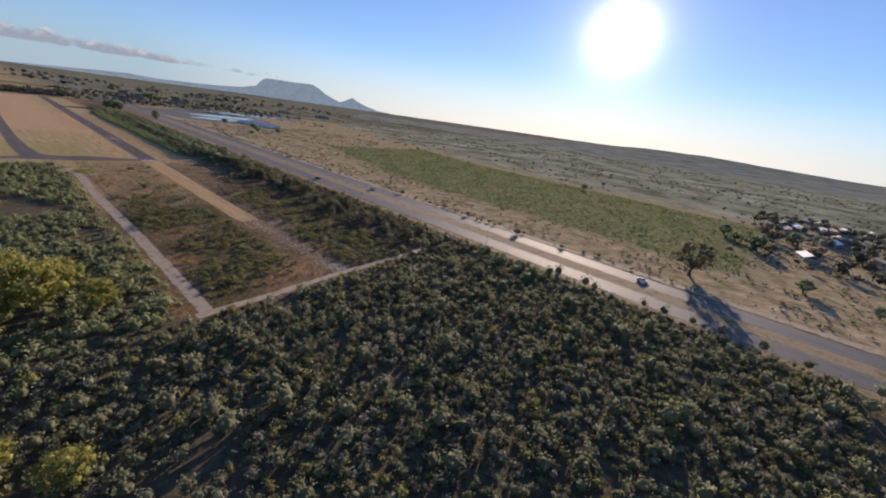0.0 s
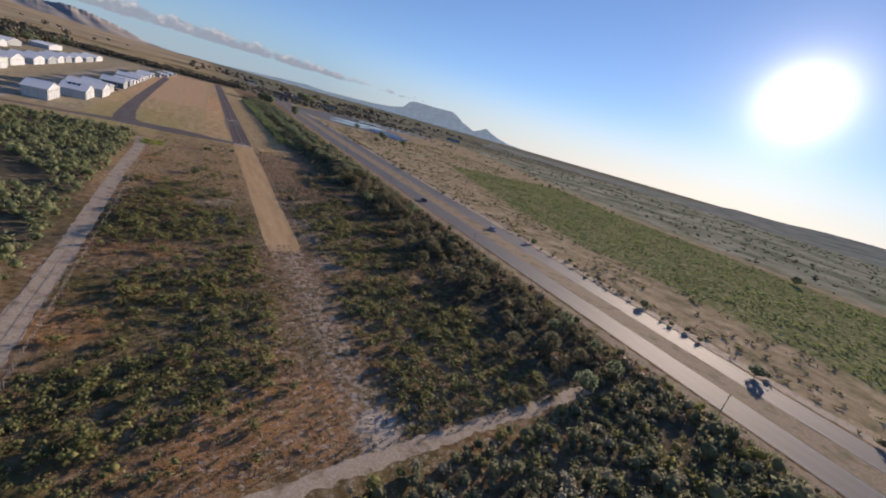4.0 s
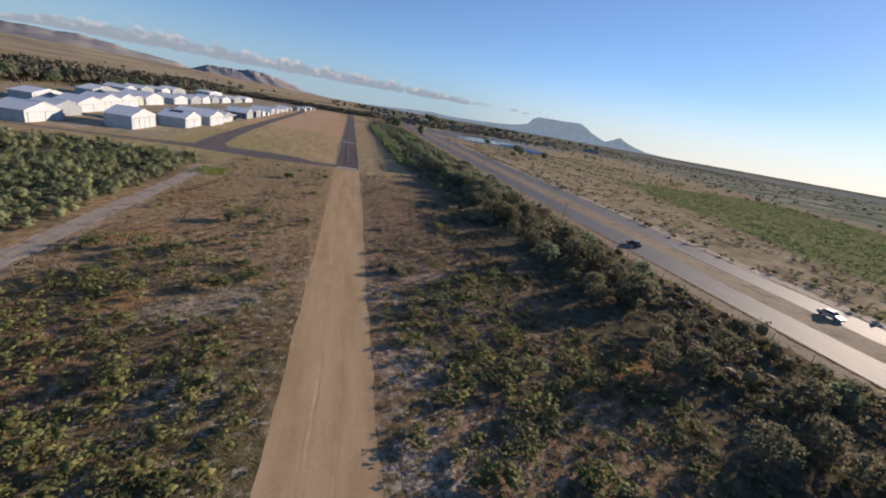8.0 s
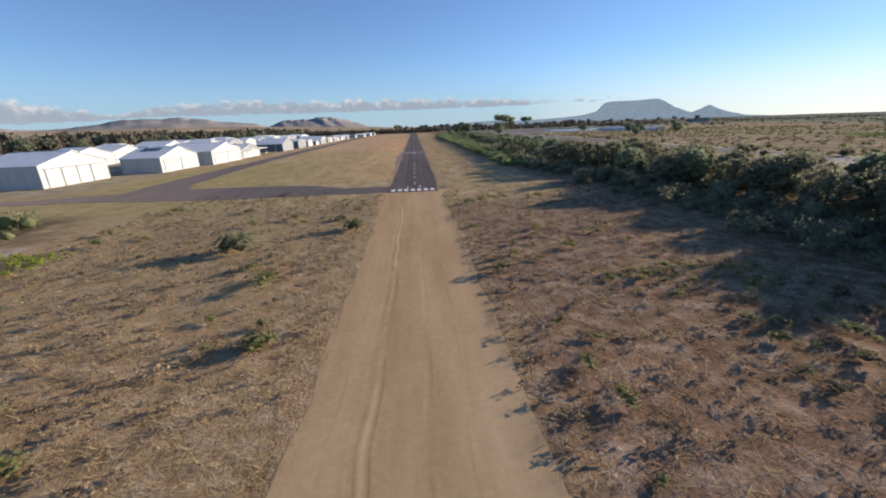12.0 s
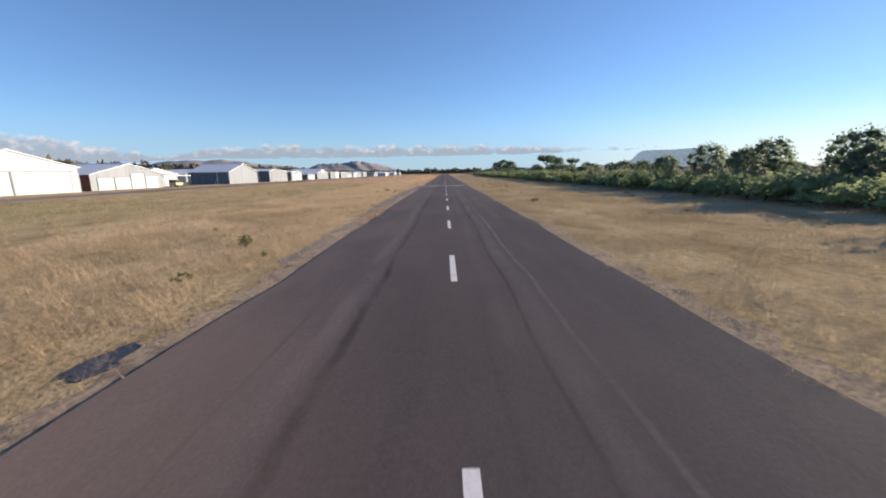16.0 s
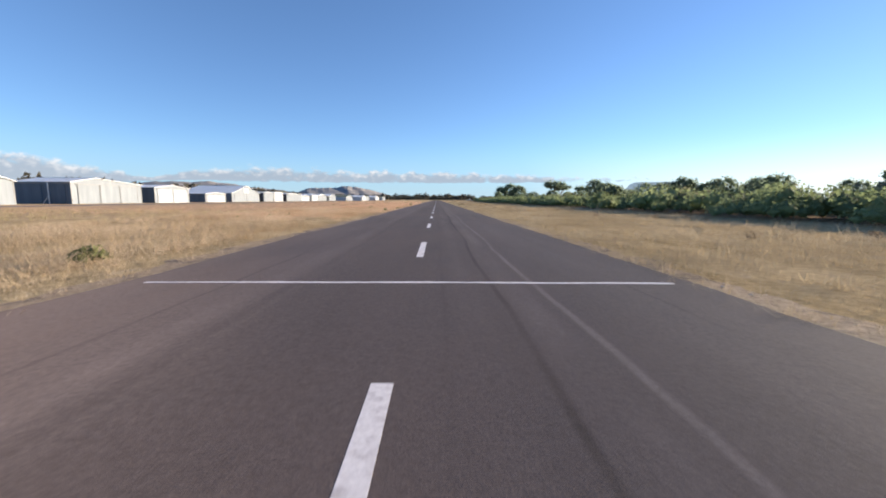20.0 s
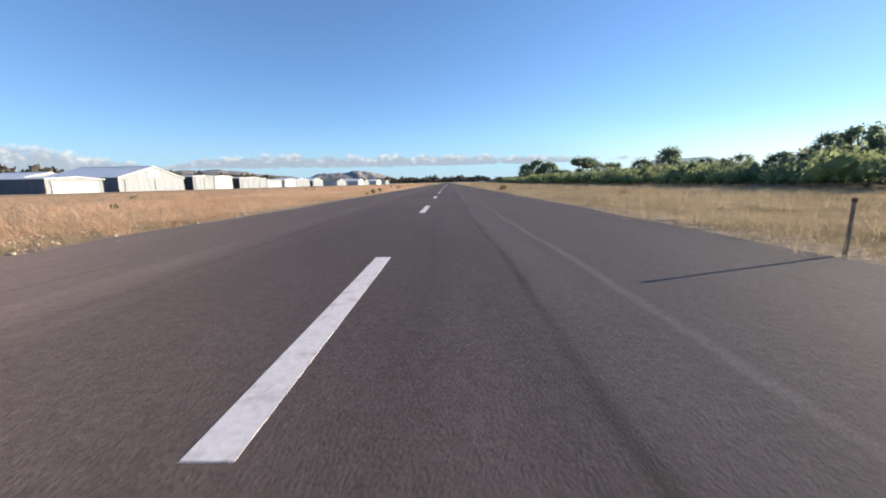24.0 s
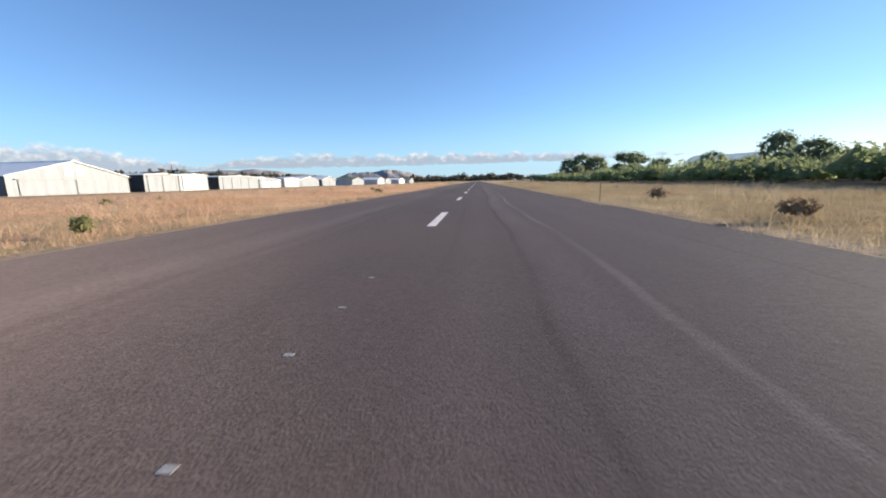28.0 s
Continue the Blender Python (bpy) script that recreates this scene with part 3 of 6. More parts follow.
def block(bm, x0, x1, y0, y1, z0, z1, bevel=0.0):
    got = bmesh.ops.create_cube(bm, size=1)["verts"]
    for v in got:
        v.co = Vector(((x0 + x1) / 2 + v.co.x * (x1 - x0), (y0 + y1) / 2 + v.co.y * (y1 - y0), (z0 + z1) / 2 + v.co.z * (z1 - z0)))
    if bevel:
        edges = list({e for v in got for e in v.link_edges})
        bmesh.ops.bevel(bm, geom=edges, offset=bevel, segments=1, affect='EDGES')
    return bm


def box(name, x0, x1, y0, y1, z0, z1, material, parent=None, label="", bevel=0.0):
    return part(name, block(bmesh.new(), x0, x1, y0, y1, z0, z1, bevel), material, parent, label)


def prism(name, outline, axis, a, b, material, parent=None, label=""):
    """An outline in the plane across axis ("x", "y" or "z"), drawn out from a to b."""
    bm = bmesh.new()
    put = {"x": lambda p, d: (d, p[0], p[1]), "y": lambda p, d: (p[0], d, p[1]), "z": lambda p, d: (p[0], p[1], d)}[axis]
    lo, hi = [bm.verts.new(put(p, a)) for p in outline], [bm.verts.new(put(p, b)) for p in outline]
    bm.faces.new(lo)
    bm.faces.new(hi)
    for k in range(len(lo)):
        j = (k + 1) % len(lo)
        bm.faces.new((lo[k], lo[j], hi[j], hi[k]))
    bmesh.ops.recalc_face_normals(bm, faces=bm.faces)
    return part(name, bm, material, parent, label)


def rod(bm, a, b, r0, r1, sides=6):
    a, b = Vector(a), Vector(b)
    q = (b - a).to_track_quat('Z', 'Y')
    rings = []
    for p, r in ((a, r0), (b, r1)):
        rings.append([bm.verts.new(p + q @ Vector((r * math.cos(2 * math.pi * k / sides), r * math.sin(2 * math.pi * k / sides), 0))) for k in range(sides)])
    for k in range(sides):
        j = (k + 1) % sides
        bm.faces.new((rings[0][k], rings[0][j], rings[1][j], rings[1][k]))
    bm.faces.new(rings[0][::-1])
    bm.faces.new(rings[1])
    return bm


def empty(name, x=0.0, y=0.0, z=0.0):
    ob = new(name)
    ob.location = (x, y, z)
    return ob


def strip(name, centre, width, z0, z1, material, ragged=0.0, seed=0, kind="structure"):
    """A ribbon of ground along a line of points, with worn, uneven edges."""
    r = np.random.RandomState(seed)
    pts = []
    for (x0, y0, w0), (x1, y1, w1) in zip([(*c, width) if len(c) == 2 else c for c in centre], [(*c, width) if len(c) == 2 else c for c in centre][1:]):
        n = max(1, int(math.hypot(x1 - x0, y1 - y0) / ((0.22 if w0 < 1.6 else 0.5 if w0 < 8.2 else 1.2) if ragged else 40)))
        pts += [(x0 + (x1 - x0) * k / n, y0 + (y1 - y0) * k / n, w0 + (w1 - w0) * k / n) for k in range(n)]
        last = (x1, y1, w1)
    pts.append(last)
    p = np.array(pts)
    d = np.gradient(p[:, :2], axis=0)
    d /= np.linalg.norm(d, axis=1)[:, None]
    side = np.stack([d[:, 1], -d[:, 0]], 1)
    def edge():
        rough = r.randn(len(p)) * ragged
        return np.convolve(rough, [0.25, 0.5, 0.25], 'same') + np.convolve(r.randn(len(p)) * ragged * 0.5, np.ones(9) / 9, 'same')
    a = p[:, :2] + side * (p[:, 2:] / 2 + edge()[:, None])
    b = p[:, :2] - side * (p[:, 2:] / 2 + edge()[:, None])
    bm = bmesh.new()
    rows = [[bm.verts.new((*q, z)) for q, z in ((a[k], z0), (a[k], z1), (b[k], z1), (b[k], z0))] for k in range(len(p))]
    for u, v in zip(rows, rows[1:]):
        for k in range(3):
            bm.faces.new((u[k], v[k], v[k + 1], u[k + 1]))
    bmesh.ops.recalc_face_normals(bm, faces=bm.faces)
    ob = part(name, bm, material)
    return tagged(ob, kind=kind)


# ---------------------------------------------------------------- leaves, bushes, trees
OCT_V = np.array([(1, 0, 0), (-1, 0, 0), (0, 1, 0), (0, -1, 0), (0, 0, 1), (0, 0, -1)], float)
OCT_F = np.array([(0, 2, 4), (2, 1, 4), (1, 3, 4), (3, 0, 4), (2, 0, 5), (1, 2, 5), (3, 1, 5), (0, 3, 5)])


def halved(V, F):
    """Each triangle cut into four and pushed out to the sphere."""
    V, out, mids = [tuple(v) for v in V], [], {}
    def mid(a, b):
        k = (min(a, b), max(a, b))
        if k not in mids:
            m = (np.array(V[a]) + np.array(V[b])) / 2
            V.append(tuple(m / np.linalg.norm(m)))
            mids[k] = len(V) - 1
        return mids[k]
    for a, b, c in F:
        p, q, w = mid(a, b), mid(b, c), mid(c, a)
        out += [(a, p, w), (p, b, q), (w, q, c), (p, q, w)]
    return np.array(V), np.array(out)


BALL_V, BALL_F = halved(OCT_V, OCT_F)


def dome_form(seed, lumps=2, leaves=22, leaf=0.26, squash=0.85, core=0.8):
    """A rounded bush about two metres across: lumpy crowns close under a skin of small leaves."""
    r = np.random.RandomState(seed)
    V, F, n = [], [], 0
    for k in range(lumps):
        a = r.uniform(0, 6.28)
        c = np.array((0, 0, 0.72)) if k == 0 else np.array((0.55 * math.cos(a), 0.55 * math.sin(a), r.uniform(0.4, 0.6)))
        rad = 0.82 if k == 0 else r.uniform(0.45, 0.6)
        V.append(c + BALL_V * rad * core * (1.0 + 0.16 * r.randn(len(BALL_V), 1)) * (1, 1, squash))
        F.append(BALL_F + n)
        n += len(BALL_V)
        v, f = clumps(r, [c], [rad], leaves, leaf, 0, squash, 0.66)
        V.append(v)
        F.append(f + n)
        n += len(v)
    return np.concatenate(V), np.concatenate(F)


def clumps(r, centres, radii, leaves, leaf, core=0.72, squash=0.85, inner=0.82):
    """Clumps of leaves: each a small uneven core hidden under many single leaves set round it."""
    V, F, n = [], [], 0
    for c, rad in zip(centres, radii):
        c = np.asarray(c, float)
        if core:
            V.append(c + OCT_V * rad * core * (1.1 + 0.2 * r.randn(6, 1)) * (1, 1, squash))
            F.append(OCT_F + n)
            n += 6
        d = r.randn(leaves, 3)
        d /= np.linalg.norm(d, axis=1)[:, None]
        d[:, 2] = np.where(d[:, 2] < -0.45, -d[:, 2], d[:, 2])
        at = c + d * rad * (inner + (1.18 - inner) * r.rand(leaves, 1)) * (1, 1, squash)
        u = np.cross(d, r.randn(leaves, 3))
        u /= np.linalg.norm(u, axis=1)[:, None]
        w = np.cross(d, u) * 0.6 + d * r.uniform(0.1, 0.8, (leaves, 1))
        s = leaf * r.uniform(0.6, 1.4, (leaves, 1))
        tri = np.stack([at - u * s * 0.5, at + u * s * 0.5, at + w * s], 1)
        V.append(tri.reshape(-1, 3))
        F.append(np.arange(leaves * 3).reshape(-1, 3) + n)
        n += leaves * 3
    return np.concatenate(V), np.concatenate(F)


def bush_form(seed, lumps=3, leaves=24, leaf=0.42, squash=0.85, core=0.75):
    """A bush about two metres across and high, at the origin."""
    r = np.random.RandomState(seed)
    c = [(0, 0, 0.75)] + [(0.55 * math.cos(a), 0.55 * math.sin(a), r.uniform(0.4, 0.75)) for a in r.uniform(0, 6.28) + np.arange(lumps - 1) * 6.28 / max(1, lumps - 1)]
    return clumps(r, c, [0.7] + list(r.uniform(0.45, 0.65, lumps - 1)), leaves, leaf, core, squash)


def tuft_form(seed, blades=18, spread=0.42, lean=0.4, wide=0.009):
    """A tuft of grass of unit height."""
    r = np.random.RandomState(seed)
    base = r.randn(blades, 3) * spread * (1, 1, 0)
    d = r.randn(blades, 2)
    side = np.stack([-d[:, 1], d[:, 0], 0 * d[:, 0]], 1)
    side *= wide / np.linalg.norm(side, axis=1)[:, None]
    tip = base + np.stack([d[:, 0] * lean, d[:, 1] * lean, r.uniform(0.55, 1.1, blades)], 1)
    return np.stack([base - side, base + side, tip], 1).reshape(-1, 3), np.arange(blades * 3).reshape(-1, 3)


def scatter(name, forms, xy, size, tall, material, label, category="bushes", seed=0, z=0.0, kind="stuff"):
    """Many plants joined into one mesh, each turned and sized on its own."""
    r = np.random.RandomState(seed)
    xy, size, tall = np.asarray(xy), np.asarray(size), np.asarray(tall)
    pick = r.randint(0, len(forms), len(xy))
    V, F, n = [], [], 0
    for k, (fv, ff) in enumerate(forms):
        at = np.nonzero(pick == k)[0]
        if not len(at):
            continue
        a = r.uniform(0, 6.283, len(at))
        c, s = np.cos(a)[:, None], np.sin(a)[:, None]
        v = np.empty((len(at), len(fv), 3), np.float32)
        v[..., 0] = (fv[None, :, 0] * c - fv[None, :, 1] * s) * size[at][:, None] + xy[at][:, :1]
        v[..., 1] = (fv[None, :, 0] * s + fv[None, :, 1] * c) * size[at][:, None] + xy[at][:, 1:2]
        v[..., 2] = fv[None, :, 2] * tall[at][:, None] + z
        V.append(v.reshape(-1, 3))
        F.append((ff[None] + (np.arange(len(at)) * len(fv))[:, None, None] + n).reshape(-1, 3))
        n += len(at) * len(fv)
    return tagged(new(name, np_mesh(name, np.concatenate(V), np.concatenate(F), material)), label, category, kind=kind)


def field(x, y, scale, seed):
    """Smooth noise from 0 to 1 over the plan, for patchy growth."""
    r = np.random.RandomState(seed)
    out = 0
    for k in range(6):
        a, f, p = r.uniform(0, 6.28), r.uniform(0.5, 1.8) / scale, r.uniform(0, 6.28, 2)
        out = out + np.sin((x * math.cos(a) + y * math.sin(a)) * f * 6.28 + p[0]) * np.cos((y * math.cos(a) - x * math.sin(a)) * f * 4.1 + p[1])
    return np.clip(0.5 + out / 5, 0, 1)


def spots(x0, x1, y0, y1, area, seed, keep=None):
    """Plan points, one to so many square metres, jittered on a grid; keep(x, y) gives the chance of each."""
    r = np.random.RandomState(seed)
    d = math.sqrt(area)
    gx, gy = np.meshgrid(np.arange(x0, x1, d), np.arange(y0, y1, d))
    p = np.stack([gx.ravel(), gy.ravel()], 1) + r.uniform(-0.55, 0.55, (gx.size, 2)) * d
    if keep is not None:
        p = p[r.rand(len(p)) < keep(p[:, 0], p[:, 1])]
    return p, r


def tree_form(seed, height, spread, trunk=0.5, clump=0.3, count=12, leaves=42, leaf=0.3, flat=0.75, material=LEAF_TREE, core=0.6, name="tree", label="", category="tree"):
    """One tree: an Empty at its base, a trunk with limbs, and a crown of leaf clumps."""
    r = np.random.RandomState(seed)
    root = empty(name)
    top = Vector((r.uniform(-0.3, 0.3), r.uniform(-0.3, 0.3), height * trunk))
    bm = bmesh.new()
    w = height * 0.03
    mid = Vector((top.x * 0.2 + r.uniform(-0.15, 0.15), r.uniform(-0.15, 0.15), top.z * 0.5))
    rod(bm, (0, 0, -0.1), mid, w * 1.5, w * 1.05, 7)
    rod(bm, mid, top, w * 1.05, w * 0.8, 7)
    C, R = [], []
    for k in range(count):
        a, u = k * 2.4 + r.uniform(-0.4, 0.4), 1 - 2 * (k + 0.5) / count
        q = math.sqrt(1 - u * u) * r.uniform(0.55, 1.0)
        mid_z, half_z = height * (trunk + (1 - trunk) * (0.5 if flat > 0.6 else 0.8)), height * (1 - trunk) * (0.4 if flat > 0.6 else 0.24)
        c = Vector((math.cos(a) * spread * q, math.sin(a) * spread * q, mid_z + u * half_z))
        C.append(c)
        R.append(spread * clump * r.uniform(0.8, 1.25) + 0.25)
        if k % 2 == 0:
            knee = top.lerp(c, 0.5) + Vector((0, 0, -0.1 * height * 0.3))
            rod(bm, top - Vector((0, 0, r.uniform(0, 0.2) * height * trunk)), knee, w * 0.55, w * 0.36, 5)
            rod(bm, knee, c, w * 0.36, w * 0.12, 5)
    part("trunk", bm, MAT_BARK, root, "grey-brown bark")
    v, f = clumps(r, C, R, leaves, leaf, core, 0.85, 0.45)
    crown = new("crown", np_mesh("crown", v, f, material))
    crown.parent = root
    return tagged(root, label, category)


# ---------------------------------------------------------------- ground
def ground_sheet():
    r = 4600.0
    ring = [0, 30, 80, 160, 300, 600, 1200, 2400, r]
    seg = 96
    V, F = [(0, 150, 0)], []
    for q in ring[1:]:
        V += [(q * math.cos(6.28318 * k / seg), 150 + q * math.sin(6.28318 * k / seg), 0) for k in range(seg)]
    for k in range(seg):
        F.append((0, 1 + k, 1 + (k + 1) % seg))
    for j in range(len(ring) - 2):
        for k in range(seg):
            a, b = 1 + j * seg + k, 1 + j * seg + (k + 1) % seg
            F += [(a, a + seg, b), (b, a + seg, b + seg)]
    return tagged(new("ground", np_mesh("ground", V, F, MAT_GROUND)), kind="structure")


ground_sheet()

RW = 4.32
for s in (-1, 1):
    sandy = strip("edge_grit", [(s * 4.4, 14, 0.8), (s * 4.45, 60, 1.05), (s * 4.45, 130, 1.0), (s * 4.4, 560, 0.8)], 0.5, 0.0, 0.006, MAT_GRIT, 0.16, 20 + s)
runway = strip("runway", [(-0.35, 0, 8.6), (-0.25, 6, 8.6), (0, 14, 2 * RW), (0, 560, 2 * RW)], 2 * RW, 0.0, 0.03, MAT_RUNWAY, 0.12, 1)
tagged(runway, "worn dark asphalt runway with white centreline dashes", "runway")
strip("broken_shoulder", [(-5.0, 38, 0.4), (-5.15, 52, 0.7), (-5.45, 66, 1.2), (-5.4, 78, 1.4), (-5.05, 86, 1.4), (-4.95, 98, 1.2), (-4.75, 106, 0.7), (-4.6, 112, 0.3)], 1.2, 0.0, 0.011, MAT_SHOULDER, 0.12, 2)
dirt_strip = strip("dirt_strip", [(-0.6, -143.5, 6.5), (-0.6, -140, 8.3), (-0.35, -83, 8.2), (-0.1, -50, 9.0), (0.05, -26, 9.3), (-0.4, -14, 9.2), (-0.9, -6, 10.0), (-1.0, 0.6, 10.8)], 8.7, 0.0, 0.006, MAT_DIRT, 0.14, 3)
track_west = strip("track_west", [(-39.4, -212), (-39.0, -150), (-40.0, -90), (-39.6, -45), (-41.0, -25)], 3.3, 0.0, 0.014, MAT_TRACK, 0.2, 4)
track_south = strip("track_south", [(-42, -211.5), (-27, -210.2), (-3, -206.9), (20, -204.8), (44, -202.6)], 2.4, 0.0, 0.017, MAT_TRACK, 0.3, 5)
strip("taxiway_link", [(-3.5, 3.9, 7.0), (-14, 4.0, 7.2), (-22, 6.8, 13.0), (-32, 7.6, 15.0), (-44, 8.5, 14.0), (-54, 8.8, 10.0), (-70, 6.0, 5.0), (-108, 4.0, 4.0)], 7.0, 0.0, 0.02, MAT_TAXI, 0.14, 6)
strip("taxiway_long", [(-49.5, 10, 12.0), (-52.5, 22, 9.0), (-54.5, 48, 7.5), (-56, 90, 6.5), (-57, 140, 6.5), (-58, 220, 6.5), (-59, 310, 6.5), (-60, 420, 6.5)], 6.5, 0.0, 0.024, MAT_TAXI, 0.12, 7)
yard_road = strip("yard_road", [(-96, 12, 7.0), (-98, 60, 8.0), (-102, 180, 8.0), (-102, 420, 8.0)], 9.0, 0.0, 0.014, MAT_TRACK, 0.3, 8)

# the main road: two carriageways and a median
road_near = strip("road_near", [(76.5, -900), (76.5, -300), (78.0, -180), (78.6, -60), (79.5, 120), (86, 460), (97, 1100), (120, 2600)], 10.4, 0.0, 0.03, MAT_ROAD)
road_far = strip("road_far", [(96.5, -900), (96.5, -300), (98.0, -180), (98.6, -60), (99.5, 120), (106, 460), (117, 1100), (140, 2600)], 10.4, 0.0, 0.03, MAT_ROAD)
median = strip("road_median", [(86.5, -900), (86.5, -300), (88.0, -180), (88.6, -60), (89.5, 120), (96, 460), (107, 1100), (130, 2600)], 9.4, 0.0, 0.02, MAT_MEDIAN, 0.25, 9)
verge = strip("road_verge", [(106, -500), (106.5, -180), (108, 120), (112, 400)], 4.5, 0.0, 0.012, MAT_TRACK, 0.4, 10)
strip("road_verge_near", [(68.6, -420), (69.5, -180), (71, 100), (74, 300)], 4.0, 0.0, 0.011, MAT_MEDIAN, 0.4, 11)
for road, dx in ((road_near, 0.0), (road_far, 20.0)):
    for off in (-4.3, 4.3):
        line = strip("edge_line", [(76.5 + dx + off, -900), (76.5 + dx + off, -300), (78.0 + dx + off, -180), (78.6 + dx + off, -60), (79.5 + dx + off, 120), (86 + dx + off, 460), (97 + dx + off, 1100)], 0.15, 0.03, 0.036, MAT_LINE)
        line.parent = road
        del line["kind"]

# ---------------------------------------------------------------- runway paint
DASH0 = 20.74
dash_me = bpy.data.meshes.new("centreline_dash")
_bm = block(bmesh.new(), -0.078, 0.078, -3.0, 0.0, 0.0, 0.0015)
_bm.to_mesh(dash_me)
_bm.free()
dash_me.materials.append(MAT_PAINT)
for k in range(-1, 58):
    d = new("centreline_dash", dash_me)
    d.parent = runway
    d.location = (0, DASH0 + 9 * k, 0.03)
for k in range(7):
    x = -3.75 + 6.8 * k / 6
    box("threshold_key", x - 0.36, x + 0.36, 1.0, 3.4, 0.03, 0.036, MAT_PAINT, runway)
for ch, x in (("2", -1.6), ("0", 0.65)):
    cu = bpy.data.curves.new("numeral", 'FONT')
    cu.body, cu.size, cu.extrude = ch, 1.0, 0.003
    tmp = new("numeral", cu)
    bpy.context.view_layer.update()
    me = bpy.data.meshes.new_from_object(tmp.evaluated_get(bpy.context.evaluated_depsgraph_get()))
    bpy.data.objects.remove(tmp)
    num = new("runway_numeral", me)
    me.materials.clear()
    me.materials.append(MAT_PAINT)
    num.parent = runway
    num.location, num.scale = (x, 4.6, 0.036), (1.15, 3.2, 1)


def cross_line(y, w, x0, x1, sag=0.0, seed=0):
    """A hand-painted line across the runway, a little uneven."""
    r = np.random.RandomState(seed)
    bm = bmesh.new()
    n = 28
    e = np.convolve(r.randn(n + 3) * min(w * 0.22, 0.035), np.ones(3) / 3, 'same')
    f = np.convolve(r.randn(n + 3) * min(w * 0.22, 0.035), np.ones(3) / 3, 'same')
    lo, hi = [], []
    for k in range(n + 1):
        x = x0 + (x1 - x0) * k / n
        yy = y + sag * (1 - (2 * k / n - 1) ** 2)
        lo.append(bm.verts.new((x, yy - w / 2 + e[k], 0.035)))
        hi.append(bm.verts.new((x, yy + w / 2 + f[k], 0.035)))
    for k in range(n):
        bm.faces.new((lo[k], lo[k + 1], hi[k + 1], hi[k]))
    return part("cross_line", bm, MAT_PAINT, runway)


cross_line(92.88, 0.105, -3.9, 4.05, -0.05, 1)
cross_line(98.0, 0.10, -4.0, 3.95, 0.05, 2)
cross_line(103.6, 1.05, -3.95, 1.05, 0.0, 3)
cross_line(103.55, 0.95, 1.22, 3.7, 0.0, 4)
cross_line(102.72, 0.12, -3.9, 1.6, 0.0, 6)
cross_line(109.2, 0.1, -4.1, 4.0, 0.04, 7)
cross_line(114.0, 0.09, -4.0, 4.0, 0.04, 5)
for x, y in ((0.0, 118.2), (0.05, 51.2), (0.1, 52.3), (-0.02, 95.02), (0.0, 94.33), (-0.01, 93.69), (-0.02, 152.13), (0.0, 179.29), (0.01, 186.33), (-0.03, 187.03), (-0.01, 187.75), (-0.03, 192.06), (-0.04, 192.76), (-0.03, 193.42), (-0.05, 194.17)):
    box("paint_blot", x - 0.022, x + 0.022, y - 0.018, y + 0.018, 0.03, 0.0315, MAT_LINE, runway)


